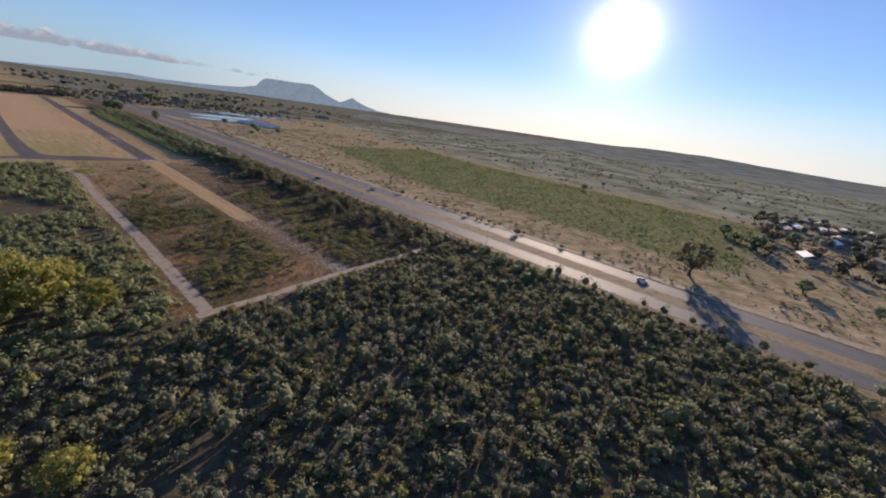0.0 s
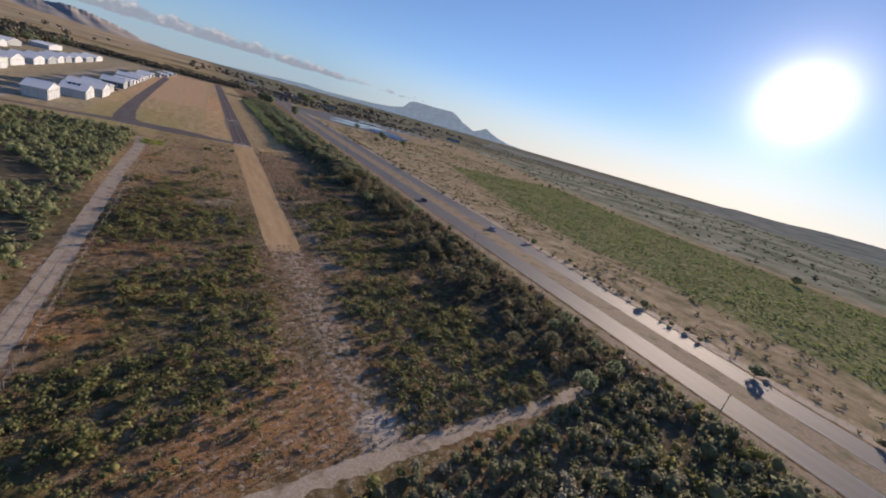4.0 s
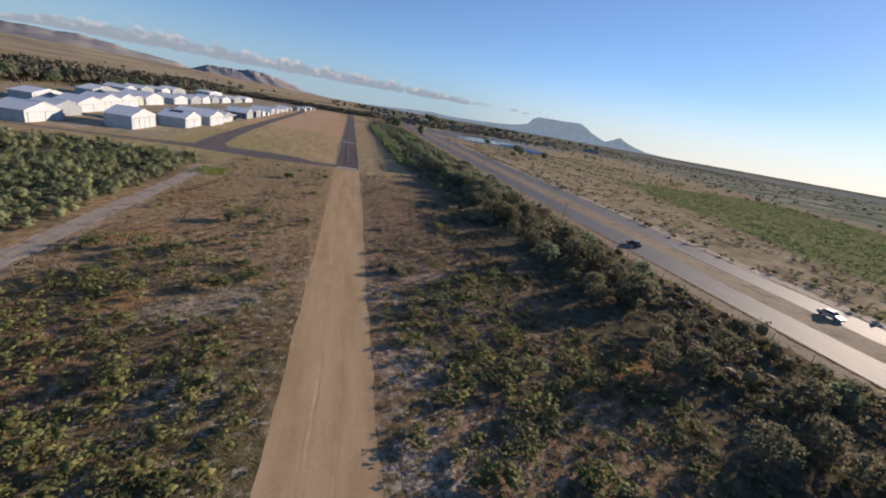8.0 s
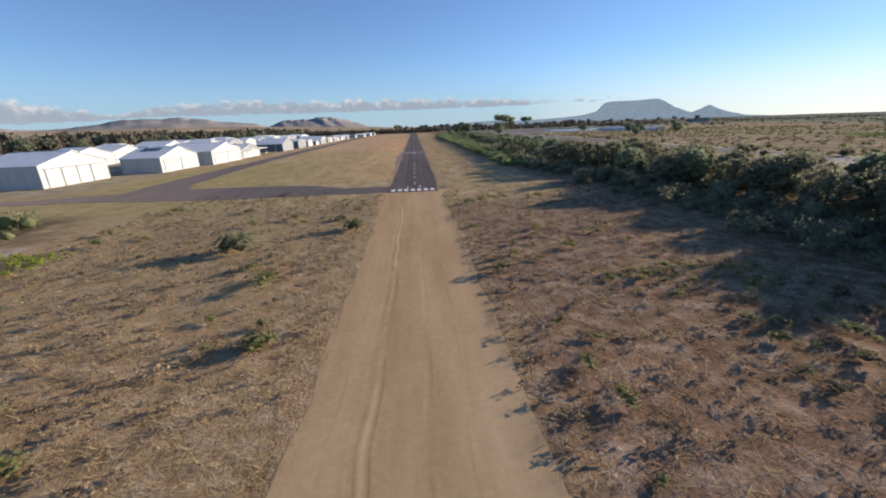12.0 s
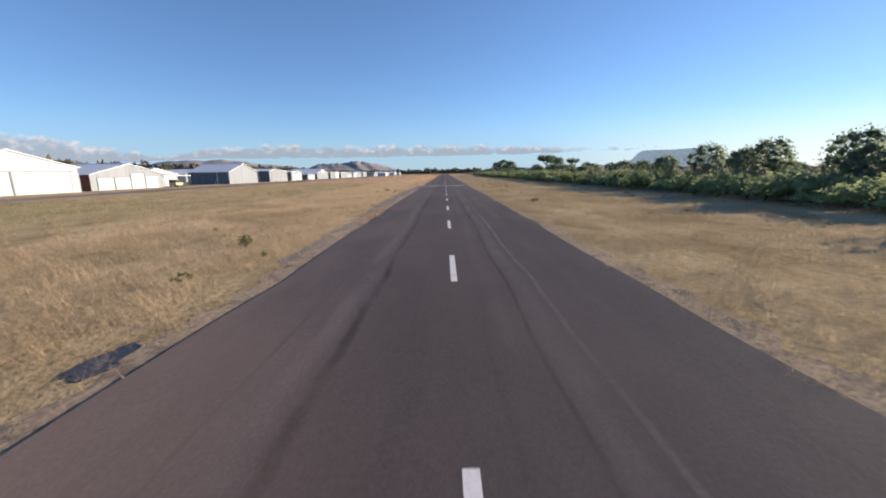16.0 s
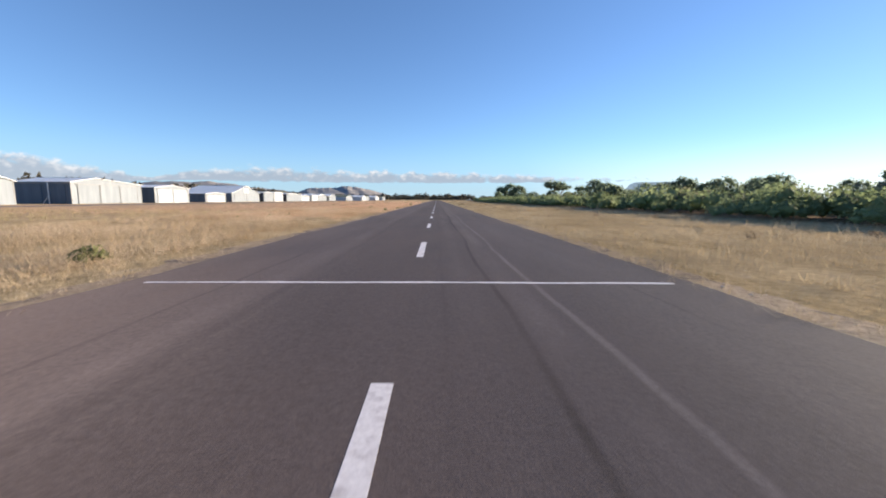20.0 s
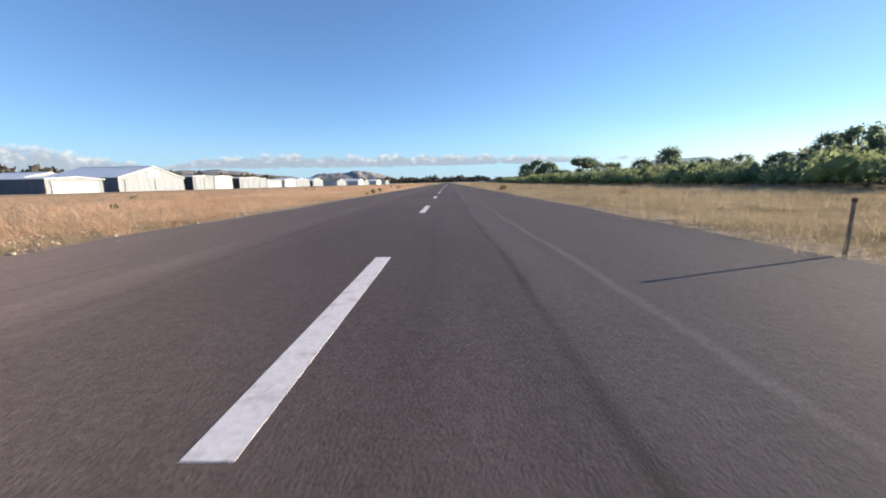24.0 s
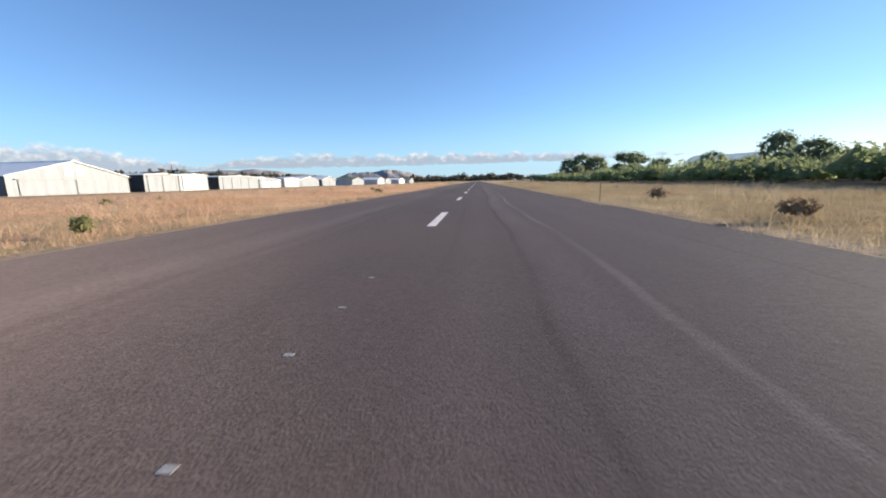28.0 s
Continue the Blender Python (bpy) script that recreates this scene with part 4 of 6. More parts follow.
# ---------------------------------------------------------------- hangars
def hangar(y0, y1, eave, ridge, xf=-70.0, depth=16.0, wall=MAT_WHITE, side=MAT_WHITE_SIDE, roof=MAT_ROOF, doors=2, door_h=0.82, door_mat=None, peak=0.5, label="", name="hangar", gable_vents=False, side_doors=0, window=False, solar=False, trim=MAT_TRIM_PALE, post=0.0, steps=(), group="hangars along the airfield"):
    """A steel shed with its gable to the runway: walls, two roof slopes, sliding doors with tracks, corner trim."""
    root = empty(name, xf, (y0 + y1) / 2)
    h = (y1 - y0) / 2
    t = 0.18
    py = -h + 2 * h * peak
    gable = [(-h, 0), (h, 0), (h, eave), (py, ridge), (-h, eave)]
    prism("front_wall", gable, "x", -t, 0, wall, root)
    prism("back_wall", gable, "x", -depth, -depth + t, wall, root)
    box("side_wall", -depth + t, -t, -h, -h + t, 0, eave, side, root, "shaded ribbed side wall")
    box("side_wall", -depth + t, -t, h - t, h, 0, eave, side, root)
    o = 0.35
    for s in (-1, 1):
        run = (h - py * s) if s > 0 else (h + py)
        k = (ridge - eave) / run
        prism("roof_slope", [(py, ridge + 0.03), (s * (h + o), eave - k * o + 0.03), (s * (h + o), eave - k * o + 0.15), (py, ridge + 0.15)], "x", -depth - o, o, roof, root)
    box("ridge_cap", -depth - o, o + 0.02, py - 0.3, py + 0.3, ridge + 0.09, ridge + 0.2, roof, root)
    for s in (-1, 1):
        box("corner_trim", -0.02, 0.05, s * h - 0.1, s * h + 0.1, 0, eave, MAT_TRIM_PALE, root)
    if doors:
        w = 2 * h * 0.86 / doors
        for k in range(doors):
            a = -h * 0.86 + k * w
            top = eave * door_h + (steps[k] if steps else 0.0)
            d = box("door_panel", 0.03 + 0.06 * (k % 2), 0.09 + 0.06 * (k % 2), a + 0.03, a + w - 0.03, 0.05, top, door_mat or wall, root)
            for q in (a + 0.09, a + w - 0.17):
                box("stile", 0.15, 0.18, q, q + 0.08, 0.05, top, trim, d)
            if steps:
                box("head_rail", 0.15, 0.19, a + 0.03, a + w - 0.03, top - 0.02, top + 0.1, trim, d)
        if not steps:
            box("door_track", 0.02, 0.24, -h * 0.9, h * 0.9, eave * door_h, eave * door_h + 0.14, trim, root)
    if gable_vents:
        for q in (-1.6, 0.35):
            box("skylight_sheet", 0.0, 0.06, py + q, py + q + 1.3, eave + 0.15, ridge - 0.75, MAT_CLOTH, root, "pale translucent gable sheet")
    for k in range(side_doors):
        w = (depth - 2) / side_doors
        box("side_door", -depth + 1 + k * w + 0.08, -depth + 1 + (k + 1) * w - 0.08, -h - 0.08, -h, 0.05, eave * 0.86, MAT_BLUE_SHADE, root, "sliding side door in shade-darkened blue-grey")
    if post:
        bm = rod(bmesh.new(), (-post, -h - 0.35, 0), (-post, -h - 0.35, eave), 0.1, 0.1, 6)
        rod(bm, (-post - 1.3, -h - 0.35, 0), (-post, -h - 0.35, 1.6), 0.06, 0.06, 5)
        part("post", bm, MAT_CLOTH, root, "white braced steel post")
        box("gate_beam", -depth + 0.2, -0.2, -h - 0.3, -h - 0.02, eave - 0.35, eave - 0.05, MAT_TRIM, root)
    if window:
        win = box("window", 0.0, 0.05, -h * 0.86, -h * 0.42, 1.9, 3.2, MAT_GLASS, root, "dark glazed strip")
        for k in range(5):
            y = -h * 0.86 + k * h * 0.11
            box("window_frame", 0.05, 0.09, y - 0.05, y + 0.05, 1.85, 3.25, MAT_CLOTH, win)
        box("window_frame", 0.05, 0.09, -h * 0.88, -h * 0.4, 2.5, 2.6, MAT_CLOTH, win)
    if solar:
        k = (ridge - eave) / (h + py)
        for q in range(3):
            x0 = -3.5 - q * 1.8
            prism("solar_panel", [(py - 4.2, ridge - 4.2 * k + 0.2), (py - 1.6, ridge - 1.6 * k + 0.2), (py - 1.6, ridge - 1.6 * k + 0.27), (py - 4.2, ridge - 4.2 * k + 0.27)], "x", x0 - 1.5, x0, MAT_PANEL, root)
    return tagged(root, label, "hangar", group)


hangar(26, 46, 5.0, 7.6, -81.5, 9, doors=4, trim=MAT_TRIM, label="large white steel hangar with grey gable roof and closed doors")
hangar(54.5, 75, 4.3, 7.0, -73, 11, doors=2, window=True, solar=True, label="white gabled hangar with window strip and solar panels")
hangar(78.5, 102.5, 4.6, 7.2, -70, 17, doors=2, trim=MAT_TRIM, roof=MAT_ROOF_W, label="wide white gabled hangar with plain sliding doors")
hangar(106.5, 127, 3.3, 5.6, -71.5, 14, wall=MAT_GREY, side=MAT_RUST, doors=4, door_h=0.8, door_mat=MAT_WHITE, trim=MAT_TRIM, steps=(0.0, 0.0, 0.9, 0.25), label="low grey hangar with four white door leaves and rust-red side")
hangar(129.5, 142, 3.2, 4.7, -80, 9, roof=MAT_ROOF_W, doors=0, label="small white shed behind an open aircraft shelter")
hangar(155.6, 175.2, 3.9, 6.6, -70, 13.5, wall=MAT_GREY, side=MAT_BLUE_SHADE, doors=0, side_doors=2, post=3.6, label="pale grey gabled hangar with shade-darkened blue-grey side doors")
hangar(185.5, 203.5, 4.2, 5.1, -70, 11, wall=MAT_GREY, side=MAT_BLUE_SHADE, doors=3, side_doors=2, post=4.0, peak=0.3, door_h=0.9, label="low-pitched pale grey hangar with three door leaves")
hangar(208, 221.5, 3.8, 4.5, -70, 13, wall=MAT_GREY, side=MAT_BLUE_SHADE, doors=2, door_h=0.9, door_mat=MAT_WHITE, label="weathered off-white flat hangar with side painted dark as shade")
hangar(229.5, 241, 2.6, 3.0, -70, 10, wall=MAT_GREY, side=MAT_BLUE_SHADE, doors=1, door_mat=MAT_WHITE, label="small low shed with a white roller door")
hangar(245, 266, 3.1, 5.7, -70, 17, wall=MAT_GREY, side=MAT_BLUE_SHADE, doors=2, gable_vents=True, label="broad grey hangar with pale sheets high in its gable")
hangar(270, 279.6, 3.6, 3.9, -70, 14, wall=MAT_GREY, side=MAT_DARK_SHADE, doors=2, door_h=0.92, label="flat-fronted grey hangar with side painted dark as shade")
hangar(279.8, 289.6, 3.7, 4.0, -69.8, 14, doors=1, door_h=0.92, label="flat-fronted bright white hangar joined to a grey one")
hangar(294.5, 314, 3.4, 3.8, -70, 14, wall=MAT_GREY, side=MAT_DARK_SHADE, doors=4, door_h=0.92, label="long flat grey hangar with four door leaves")
hangar(316.5, 331, 2.6, 3.0, -71, 12, wall=MAT_GREY, side=MAT_BLUE_SHADE, doors=2, door_mat=MAT_WHITE, label="low shed with dark front and white doors")
hangar(331.5, 343.5, 3.1, 3.5, -70, 12, doors=1, label="plain white flat-roofed shed")
hangar(346, 365.5, 2.8, 4.2, -71, 12, wall=MAT_GREY, side=MAT_BLUE_SHADE, doors=2, label="grey shed with low pitched roof")
hangar(367, 384, 2.9, 4.4, -70, 14, wall=MAT_GREY, side=MAT_BLUE_SHADE, doors=2, label="small pale gabled shed")
_r = np.random.RandomState(5)
for k, (a, b, e, q) in enumerate(((8, 27, 3.9, 6.4), (33, 49, 3.7, 5.8), (57, 78, 4.0, 6.6), (82, 104, 4.2, 7.0), (107, 128, 4.2, 6.8), (131, 143, 4.2, 5.4), (146, 172, 4.4, 7.4), (188, 214, 4.0, 6.4), (219, 243, 3.8, 6.2), (249, 270, 4.0, 6.0), (276, 298, 4.0, 6.2), (305, 335, 4.0, 6.0), (345, 380, 4.0, 6.0), (398, 436, 4.0, 6.0))):
    green = k == 5
    hangar(a, b, e, q, (-104, -110, -115, -120, -123)[k] if k < 5 else -126 + _r.uniform(-1, 1), (9.5 if k < 5 else _r.uniform(12, 16)), wall=MAT_GREEN if green else (MAT_WHITE, MAT_GREY)[k in (1, 8, 10, 12)], roof=(MAT_ROOF_W, MAT_ROOF)[k % 2], doors=2,
           label="pale green flat shed in the second hangar row" if green else ("white gabled hangar in the second row", "pale grey gabled hangar in the second row")[k in (1, 8, 10, 12)])
for k, (x, a, b, e, q) in enumerate(((-143, 76, 99, 3.6, 5.4), (-155, 146, 178, 4.2, 6.8), (-172, 222, 240, 4.0, 6.0), (-174, 252, 276, 4.0, 6.2), (-172, 286, 306, 4.0, 6.0), (-176, 322, 356, 4.0, 6.4), (-166, 400, 452, 4.4, 6.0))):
    hangar(a, b, e, q, x, 9 if k < 2 else 15, wall=(MAT_WHITE, MAT_GREY)[k % 2], roof=(MAT_ROOF_W, MAT_ROOF)[(k + 1) % 2], doors=2, label=("white gabled hangar in the back row", "grey gabled hangar in the back row")[k % 2])
for k, (x, a, b) in enumerate(((-66, 398, 420), (-60, 428, 446), (-62, 456, 474), (-58, 484, 508), (-56, 518, 540))):
    hangar(a, b, 2.8, 4.2, x, 11, wall=(MAT_GREY, MAT_WHITE)[k % 2], roof=(MAT_ROOF_G, MAT_ROOF)[k % 2], doors=2, label=("low house with dull green roof and pale walls", "small white shed near the end of the field")[k % 2], name="clubhouse" if k == 0 else "shed", group="sheds at the far end")


def shelter(x, y):
    """An open steel frame with a canvas roof for a light aircraft."""
    root = empty("aircraft_shelter", x, y)
    for a in (-5.2, 5.2):
        for b in (-1.8, 1.8):
            part("post", rod(bmesh.new(), (b, a, 0), (b, a, 2.9 if b > 0 else 3.2), 0.07, 0.07, 6), MAT_TRIM, root)
    prism("canopy", [(-2.2, 3.2), (2.2, 2.85), (2.2, 2.95), (-2.2, 3.3)], "y", -5.6, 5.6, MAT_CLOTH, root, "sagging white canvas roof")
    box("rail", 1.75, 1.9, -5.2, 5.2, 2.75, 2.87, MAT_TRIM, root)
    return tagged(root, "open steel shelter with a white canvas roof", "shelter")


shelter(-74.5, 134.5)


def car(x, y, turn, paint, label, boxy=False):
    """A car seen from some way off: body, cabin, four wheels, lamps."""
    root = empty("car", x, y, 0.03)
    root.rotation_euler.z = radians(turn)
    w, l = 0.86, 2.1
    if boxy:
        low = [(-l, 0.4), (l, 0.4), (l, 0.95), (l * 0.45, 1.05), (-l, 1.1)]
        cab = [(-l + 0.1, 1.08), (l * 0.42, 1.03), (l * 0.3, 1.75), (-l + 0.2, 1.78)]
    else:
        low = [(-l, 0.32), (l, 0.32), (l, 0.72), (l * 0.5, 0.92), (-l * 0.92, 0.98), (-l, 0.8)]
        cab = [(-l * 0.78, 0.95), (l * 0.45, 0.9), (l * 0.12, 1.42), (-l * 0.5, 1.45)]
    prism("body", low, "x", -w, w, paint, root)
    c = prism("cabin", cab, "x", -w + 0.1, w - 0.1, MAT_GLASS, root, "dark glazed cabin")
    prism("roof_panel", [(cab[3][0] - 0.05, cab[3][1]), (cab[2][0] + 0.05, cab[2][1]), (cab[2][0], cab[2][1] + 0.07), (cab[3][0], cab[3][1] + 0.07)], "x", -w + 0.12, w - 0.12, paint, c)
    for a in (-1.3, 1.3):
        for s in (-1, 1):
            wh = part("wheel", rod(bmesh.new(), (s * (w - 0.16), a, 0.32), (s * (w + 0.03), a, 0.32), 0.32, 0.32, 14), MAT_RUBBER, root)
            part("rim", rod(bmesh.new(), (s * (w + 0.02), a, 0.32), (s * (w + 0.05), a, 0.32), 0.19, 0.17, 10), MAT_TRIM, wh)
    for s in (-1, 1):
        box("headlight", s * 0.6 - 0.16, s * 0.6 + 0.16, l - 0.02, l + 0.03, 0.58, 0.72, MAT_CLOTH, root)
        box("tail_light", s * 0.6 - 0.14, s * 0.6 + 0.14, -l - 0.03, -l + 0.02, 0.62, 0.78, MAT_RUST, root)
    return tagged(root, label, "car")


car(90.8 + 5.2, -272, 180, MAT_CARW, "white hatchback car on the grey asphalt road")
car(77.8, -66, 0, MAT_CARD, "dark saloon car on the near carriageway")
car(95.0, -104, 180, MAT_CARS, "silver car on the far carriageway")
car(-71.2, 131.5, 12, MAT_CREAM, "cream boxy off-road car parked beside the shelter", True)


# ---------------------------------------------------------------- fences, posts, poles
def fence(points, name, label, gap=3.2, high=1.15):
    root = empty(name, *points[0])
    ox, oy = points[0]
    bm = rod(bmesh.new(), (0, 0, -0.1), (0, 0, high), 0.07, 0.055, 6)
    me = bpy.data.meshes.new("post")
    bm.to_mesh(me)
    bm.free()
    me.materials.append(MAT_WOOD)
    r = np.random.RandomState(3)
    for (x0, y0), (x1, y1) in zip(points, points[1:]):
        n = max(1, int(math.hypot(x1 - x0, y1 - y0) / gap))
        for k in range(n):
            p = new("post", me)
            p.parent = root
            p.location = (x0 + (x1 - x0) * k / n - ox + r.uniform(-0.1, 0.1), y0 + (y1 - y0) * k / n - oy, r.uniform(-0.1, 0.05))
            p.rotation_euler = (r.uniform(-0.05, 0.05), r.uniform(-0.05, 0.05), r.uniform(0, 6))
        for z in (0.3, 0.65, 1.0):
            part("wire", rod(bmesh.new(), (x0 - ox, y0 - oy, z), (x1 - ox, y1 - oy, z), 0.012, 0.012, 4), MAT_WIRE, root)
    return tagged(root, label, "fence")


fence([(-36.3, -206.5), (-36.2, -120), (-36.8, -30)], "field_fence", "weathered timber post and wire fence beside the track")
fence([(-36.3, -207.2), (-3, -204.2), (40, -200.2)], "cross_fence", "sagging wire fence along the sandy track")
fence([(66.5, -330), (67.5, -180), (69, 40)], "road_fence", "grey wooden road fence half lost in the scrub", 6.0, 1.2)


def marker_post(x, y):
    root = empty("marker_post", x, y)
    part("shaft", rod(bmesh.new(), (0, 0, -0.1), (0.015, 0, 0.54), 0.019, 0.016, 7), MAT_WOOD, root)
    part("cap", rod(bmesh.new(), (0.015, 0, 0.53), (0.016, 0, 0.57), 0.024, 0.02, 7), MAT_RUST, root)
    tagged(root, "short weathered marker post at the asphalt edge", "post")


marker_post(4.44, 164.5)
marker_post(4.6, 204.0)


def pole(x, y, lean=0.0):
    root = empty("utility_pole", x, y)
    part("shaft", rod(bmesh.new(), (0, 0, -0.2), (lean, 0, 6.4), 0.09, 0.06, 8), MAT_WOOD, root)
    arm = box("crossarm", -0.9 + lean * 0.95, 0.9 + lean * 0.95, -0.05, 0.05, 5.85, 5.95, MAT_WOOD, root)
    for q in (-0.8, 0.0, 0.8):
        part("insulator", rod(bmesh.new(), (q + lean * 0.95, 0, 5.95), (q + lean * 0.95, 0, 6.15), 0.05, 0.03, 6), MAT_GLASS, arm)
    part("stay", rod(bmesh.new(), (2.6, 0.4, 0), (lean * 0.9, 0, 5.6), 0.012, 0.02, 4), MAT_WIRE, root)
    tagged(root, "leaning timber utility pole with crossarm by the road", "pole", "utility poles by the road")


for x, y, q in ((66.0, -216, 0.3), (64.5, -131, 0.25), (104.5, -150, -0.2), (66.5, -46, 0.1), (67.5, 40, 0.2), (68, 125, -0.1), (105, -64, 0.1)):
    pole(x, y, q)


# ---------------------------------------------------------------- thickets and scrub
B_FULL = [dome_form(s, 1, 44, 0.25, 0.95, 0.66) for s in range(6)]
B_FINE = [bush_form(30 + s, 3, 72, 0.14, core=0.66) for s in range(5)]
B_MID = [dome_form(10 + s, 1, 38, 0.26, 1.0, 0.64) for s in range(7)]
B_PLANT = [clumps(np.random.RandomState(130 + s), [(0, 0, 0.5)], [0.75], 7, 0.7, 0.7, 0.6, 0.6) for s in range(4)]
B_NEAR = [bush_form(70 + s, 3, 56, 0.17, 0.75, 0.55) for s in range(4)]
B_LOW = [bush_form(20 + s, 2, 24, 0.26, 0.75, 0.6) for s in range(5)]
B_WOODS = [bush_form(20 + s, 2, 16, 0.42, 0.7) for s in range(5)]
B_SPARSE = [clumps(np.random.RandomState(60 + s), [(0, 0, 0.6), (0.4, 0.1, 0.45)], [0.6, 0.45], 15, 0.3, 0, 0.8, 0.3) for s in range(4)]
TUFTS = [tuft_form(80 + s) for s in range(6)]
TALL = [tuft_form(140 + s, 26, 0.34, 0.5, 0.008) for s in range(6)]
WISPS = [tuft_form(90 + s, 12, 0.4, 0.55, 0.016) for s in range(5)]


def sized(r, n, lo, hi, skew=1.6):
    return lo + (hi - lo) * r.rand(n) ** skew


# the thicket south of the cross track
p, r = spots(-110, 67, -330, -203, 3.1, 101, lambda x, y: np.where(y < -209.3 + 0.1 * x, 0.96 - 0.6 * (field(x, y, 30, 1) > 0.86), 0.0) * np.clip(np.hypot((x + 58) / 9, (y + 254) / 3.2) - 0.5, 0, 1) * ((x > -84) & ((x + 68) * 0.77 + (y + 303) * 0.63 > 18)))
s = sized(r, len(p), 0.7, 1.5)
tone = field(p[:, 0], p[:, 1], 9, 51) + 0.35 * r.randn(len(p))
for low, high, leaf_mat, text, name in ((-9, 0.62, LEAF_DARK, "dense dark olive-green coastal thicket", "thicket_south"), (0.62, 0.95, LEAF_OLIVE, "yellow-olive bushes in the coastal thicket", "olive_thicket"), (0.95, 9, LEAF_SILVER, "silver-grey bushes in the coastal thicket", "silver_thicket")):
    k = (tone > low) & (tone <= high)
    scatter(name, B_MID, p[k], s[k], s[k] * r.uniform(0.75, 1.25, k.sum()), leaf_mat, text, seed=1)
p, r = spots(-135, 67, -352, -214.5, 60, 102)
s = sized(r, len(p), 1.6, 2.7)
scatter("tall_thicket", B_FULL, p, s, s * r.uniform(0.9, 1.3, len(p)), LEAF_DARK, "taller olive shrubs standing out of the thicket", seed=2)
# west of the track
p, r = spots(-130, -42.6, -213, -10, 4.6, 103, lambda x, y: (0.95 - 0.75 * (field(x, y, 45, 3) > 0.72)) * np.clip(np.hypot((x + 62) / 12, (y + 107) / 8) - 0.6, 0.04, 1))
p = p[(p[:, 1] < -16 + (p[:, 0] + 44) * -0.16) & ~((p[:, 0] < -95) & (p[:, 1] > -40))]
s = sized(np.random.RandomState(4), len(p), 0.75, 1.7) * np.where(p[:, 1] < -150, 1.25, 1.0)
scatter("wattle_thicket", B_FULL, p, s, s * np.random.RandomState(5).uniform(0.7, 1.15, len(p)), LEAF_WEST, "dense green wattle thicket beside a sandy track", seed=3)
# the belt between field and road
def belt_keep(x, y):
    edge = np.where(y > 20, 24, 36) + 12 * field(x, y, 40, 7)
    return np.where(x > edge, 0.9 - 0.4 * (field(x, y, 25, 8) > 0.55), 0.0)
p, r = spots(22, 66, -213, 400, 6.4, 104, belt_keep)
s = sized(r, len(p), 0.8, 1.9)
t = s * r.uniform(0.7, 1.1, len(p))
dusk = p[:, 1] + 14 * r.randn(len(p)) < -50
light = ~dusk
scatter("roadside_thicket", B_MID, p[light], s[light], t[light], LEAF_BELT, "olive-green shrub belt between airfield and road", seed=4)
dry = dusk & (field(p[:, 0], p[:, 1], 15, 70) + 0.2 * r.randn(len(p)) > 0.62)
scatter("dry_thicket", B_MID, p[dry], s[dry], t[dry] * 0.8, LEAF_DRY, "rust-brown dead shrubs in the roadside belt", seed=38)
dusk &= ~dry
scatter("dusky_thicket", B_MID, p[dusk], s[dusk], t[dusk], LEAF_DUSK, "dusky brown-green shrub belt beside the road", seed=34)
p, r = spots(23.5, 32, 34, 340, 3.6, 105, lambda x, y: 0.95 - 0.4 * (field(x, y, 22, 9) > 0.66))
s = sized(r, len(p), 0.9, 2.0) * np.where(p[:, 1] > 130, 1.1, 1.0)
scatter("edge_shrubs", B_FINE, p, s, s * r.uniform(0.7, 1.05, len(p)), LEAF_SHRUB, "green rounded shrubs edging the dry grass", seed=5)
p, r = spots(30, 40, -60, 36, 4.6, 122, lambda x, y: np.clip((x - 28) / 8, 0, 0.9))
s = sized(r, len(p), 0.9, 1.9)
scatter("belt_edge_shrubs", B_FINE, p, s, s * r.uniform(0.7, 1.1, len(p)), LEAF_BELT, "dense dark shrubs at the edge of the belt", seed=28)
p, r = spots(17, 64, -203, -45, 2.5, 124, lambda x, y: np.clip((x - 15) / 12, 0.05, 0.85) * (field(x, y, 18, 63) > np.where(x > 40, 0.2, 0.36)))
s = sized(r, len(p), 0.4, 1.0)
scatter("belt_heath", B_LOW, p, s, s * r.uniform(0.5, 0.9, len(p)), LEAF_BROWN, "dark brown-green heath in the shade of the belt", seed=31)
p, r = spots(62, 68, -213, 300, 9, 106, lambda x, y: 0.6 + 0 * x)
s = sized(r, len(p), 0.7, 1.6)
scatter("verge_shrubs", B_SPARSE, p, s, s, LEAF_SCRUB, "straggling shrubs on the road verge", seed=6)

# open scrub either side of the dirt strip
def scrub_keep(x, y):
    on = (np.abs(x + 0.5) > 6.3) & ~((np.abs(x - 0.5) < 4.5) & (y < -141))
    green = field(x, y, 40, 11) * np.where(y < -130, 1.0, 0.66)
    for cx, cy, rad in ((-27, -192, 9), (-16, -187, 10), (15, -119, 7), (24, -116, 9), (18, -178, 11), (-17, -119, 7), (-30, -128, 9), (-20, -135, 9), (12.5, -85.5, 4), (-24, -97, 6), (-16, -100, 5.5), (-29, -107, 6), (20, -62, 5), (20, -140, 8), (-27, -117, 8)):
        green = np.maximum(green, 1.1 * np.exp(-((x - cx) ** 2 + (y - cy) ** 2) / rad ** 2))
    for cx, cy, rad in ((-8, -198, 9), (-34, -175, 8), (-24, -146, 7)):
        green = green * (1 - 0.8 * np.exp(-((x - cx) ** 2 + (y - cy) ** 2) / rad ** 2))
    return np.where(on, np.where(green > 0.42, np.where(y < -89, 0.8, np.where(x > 0, 0.14, np.where(y < -65, 0.3, 0.08))), np.where(y < -95, 0.16, 0.03)), 0.0)
p, r = spots(-35.5, 36, -203, -6, 1.6, 107, scrub_keep)
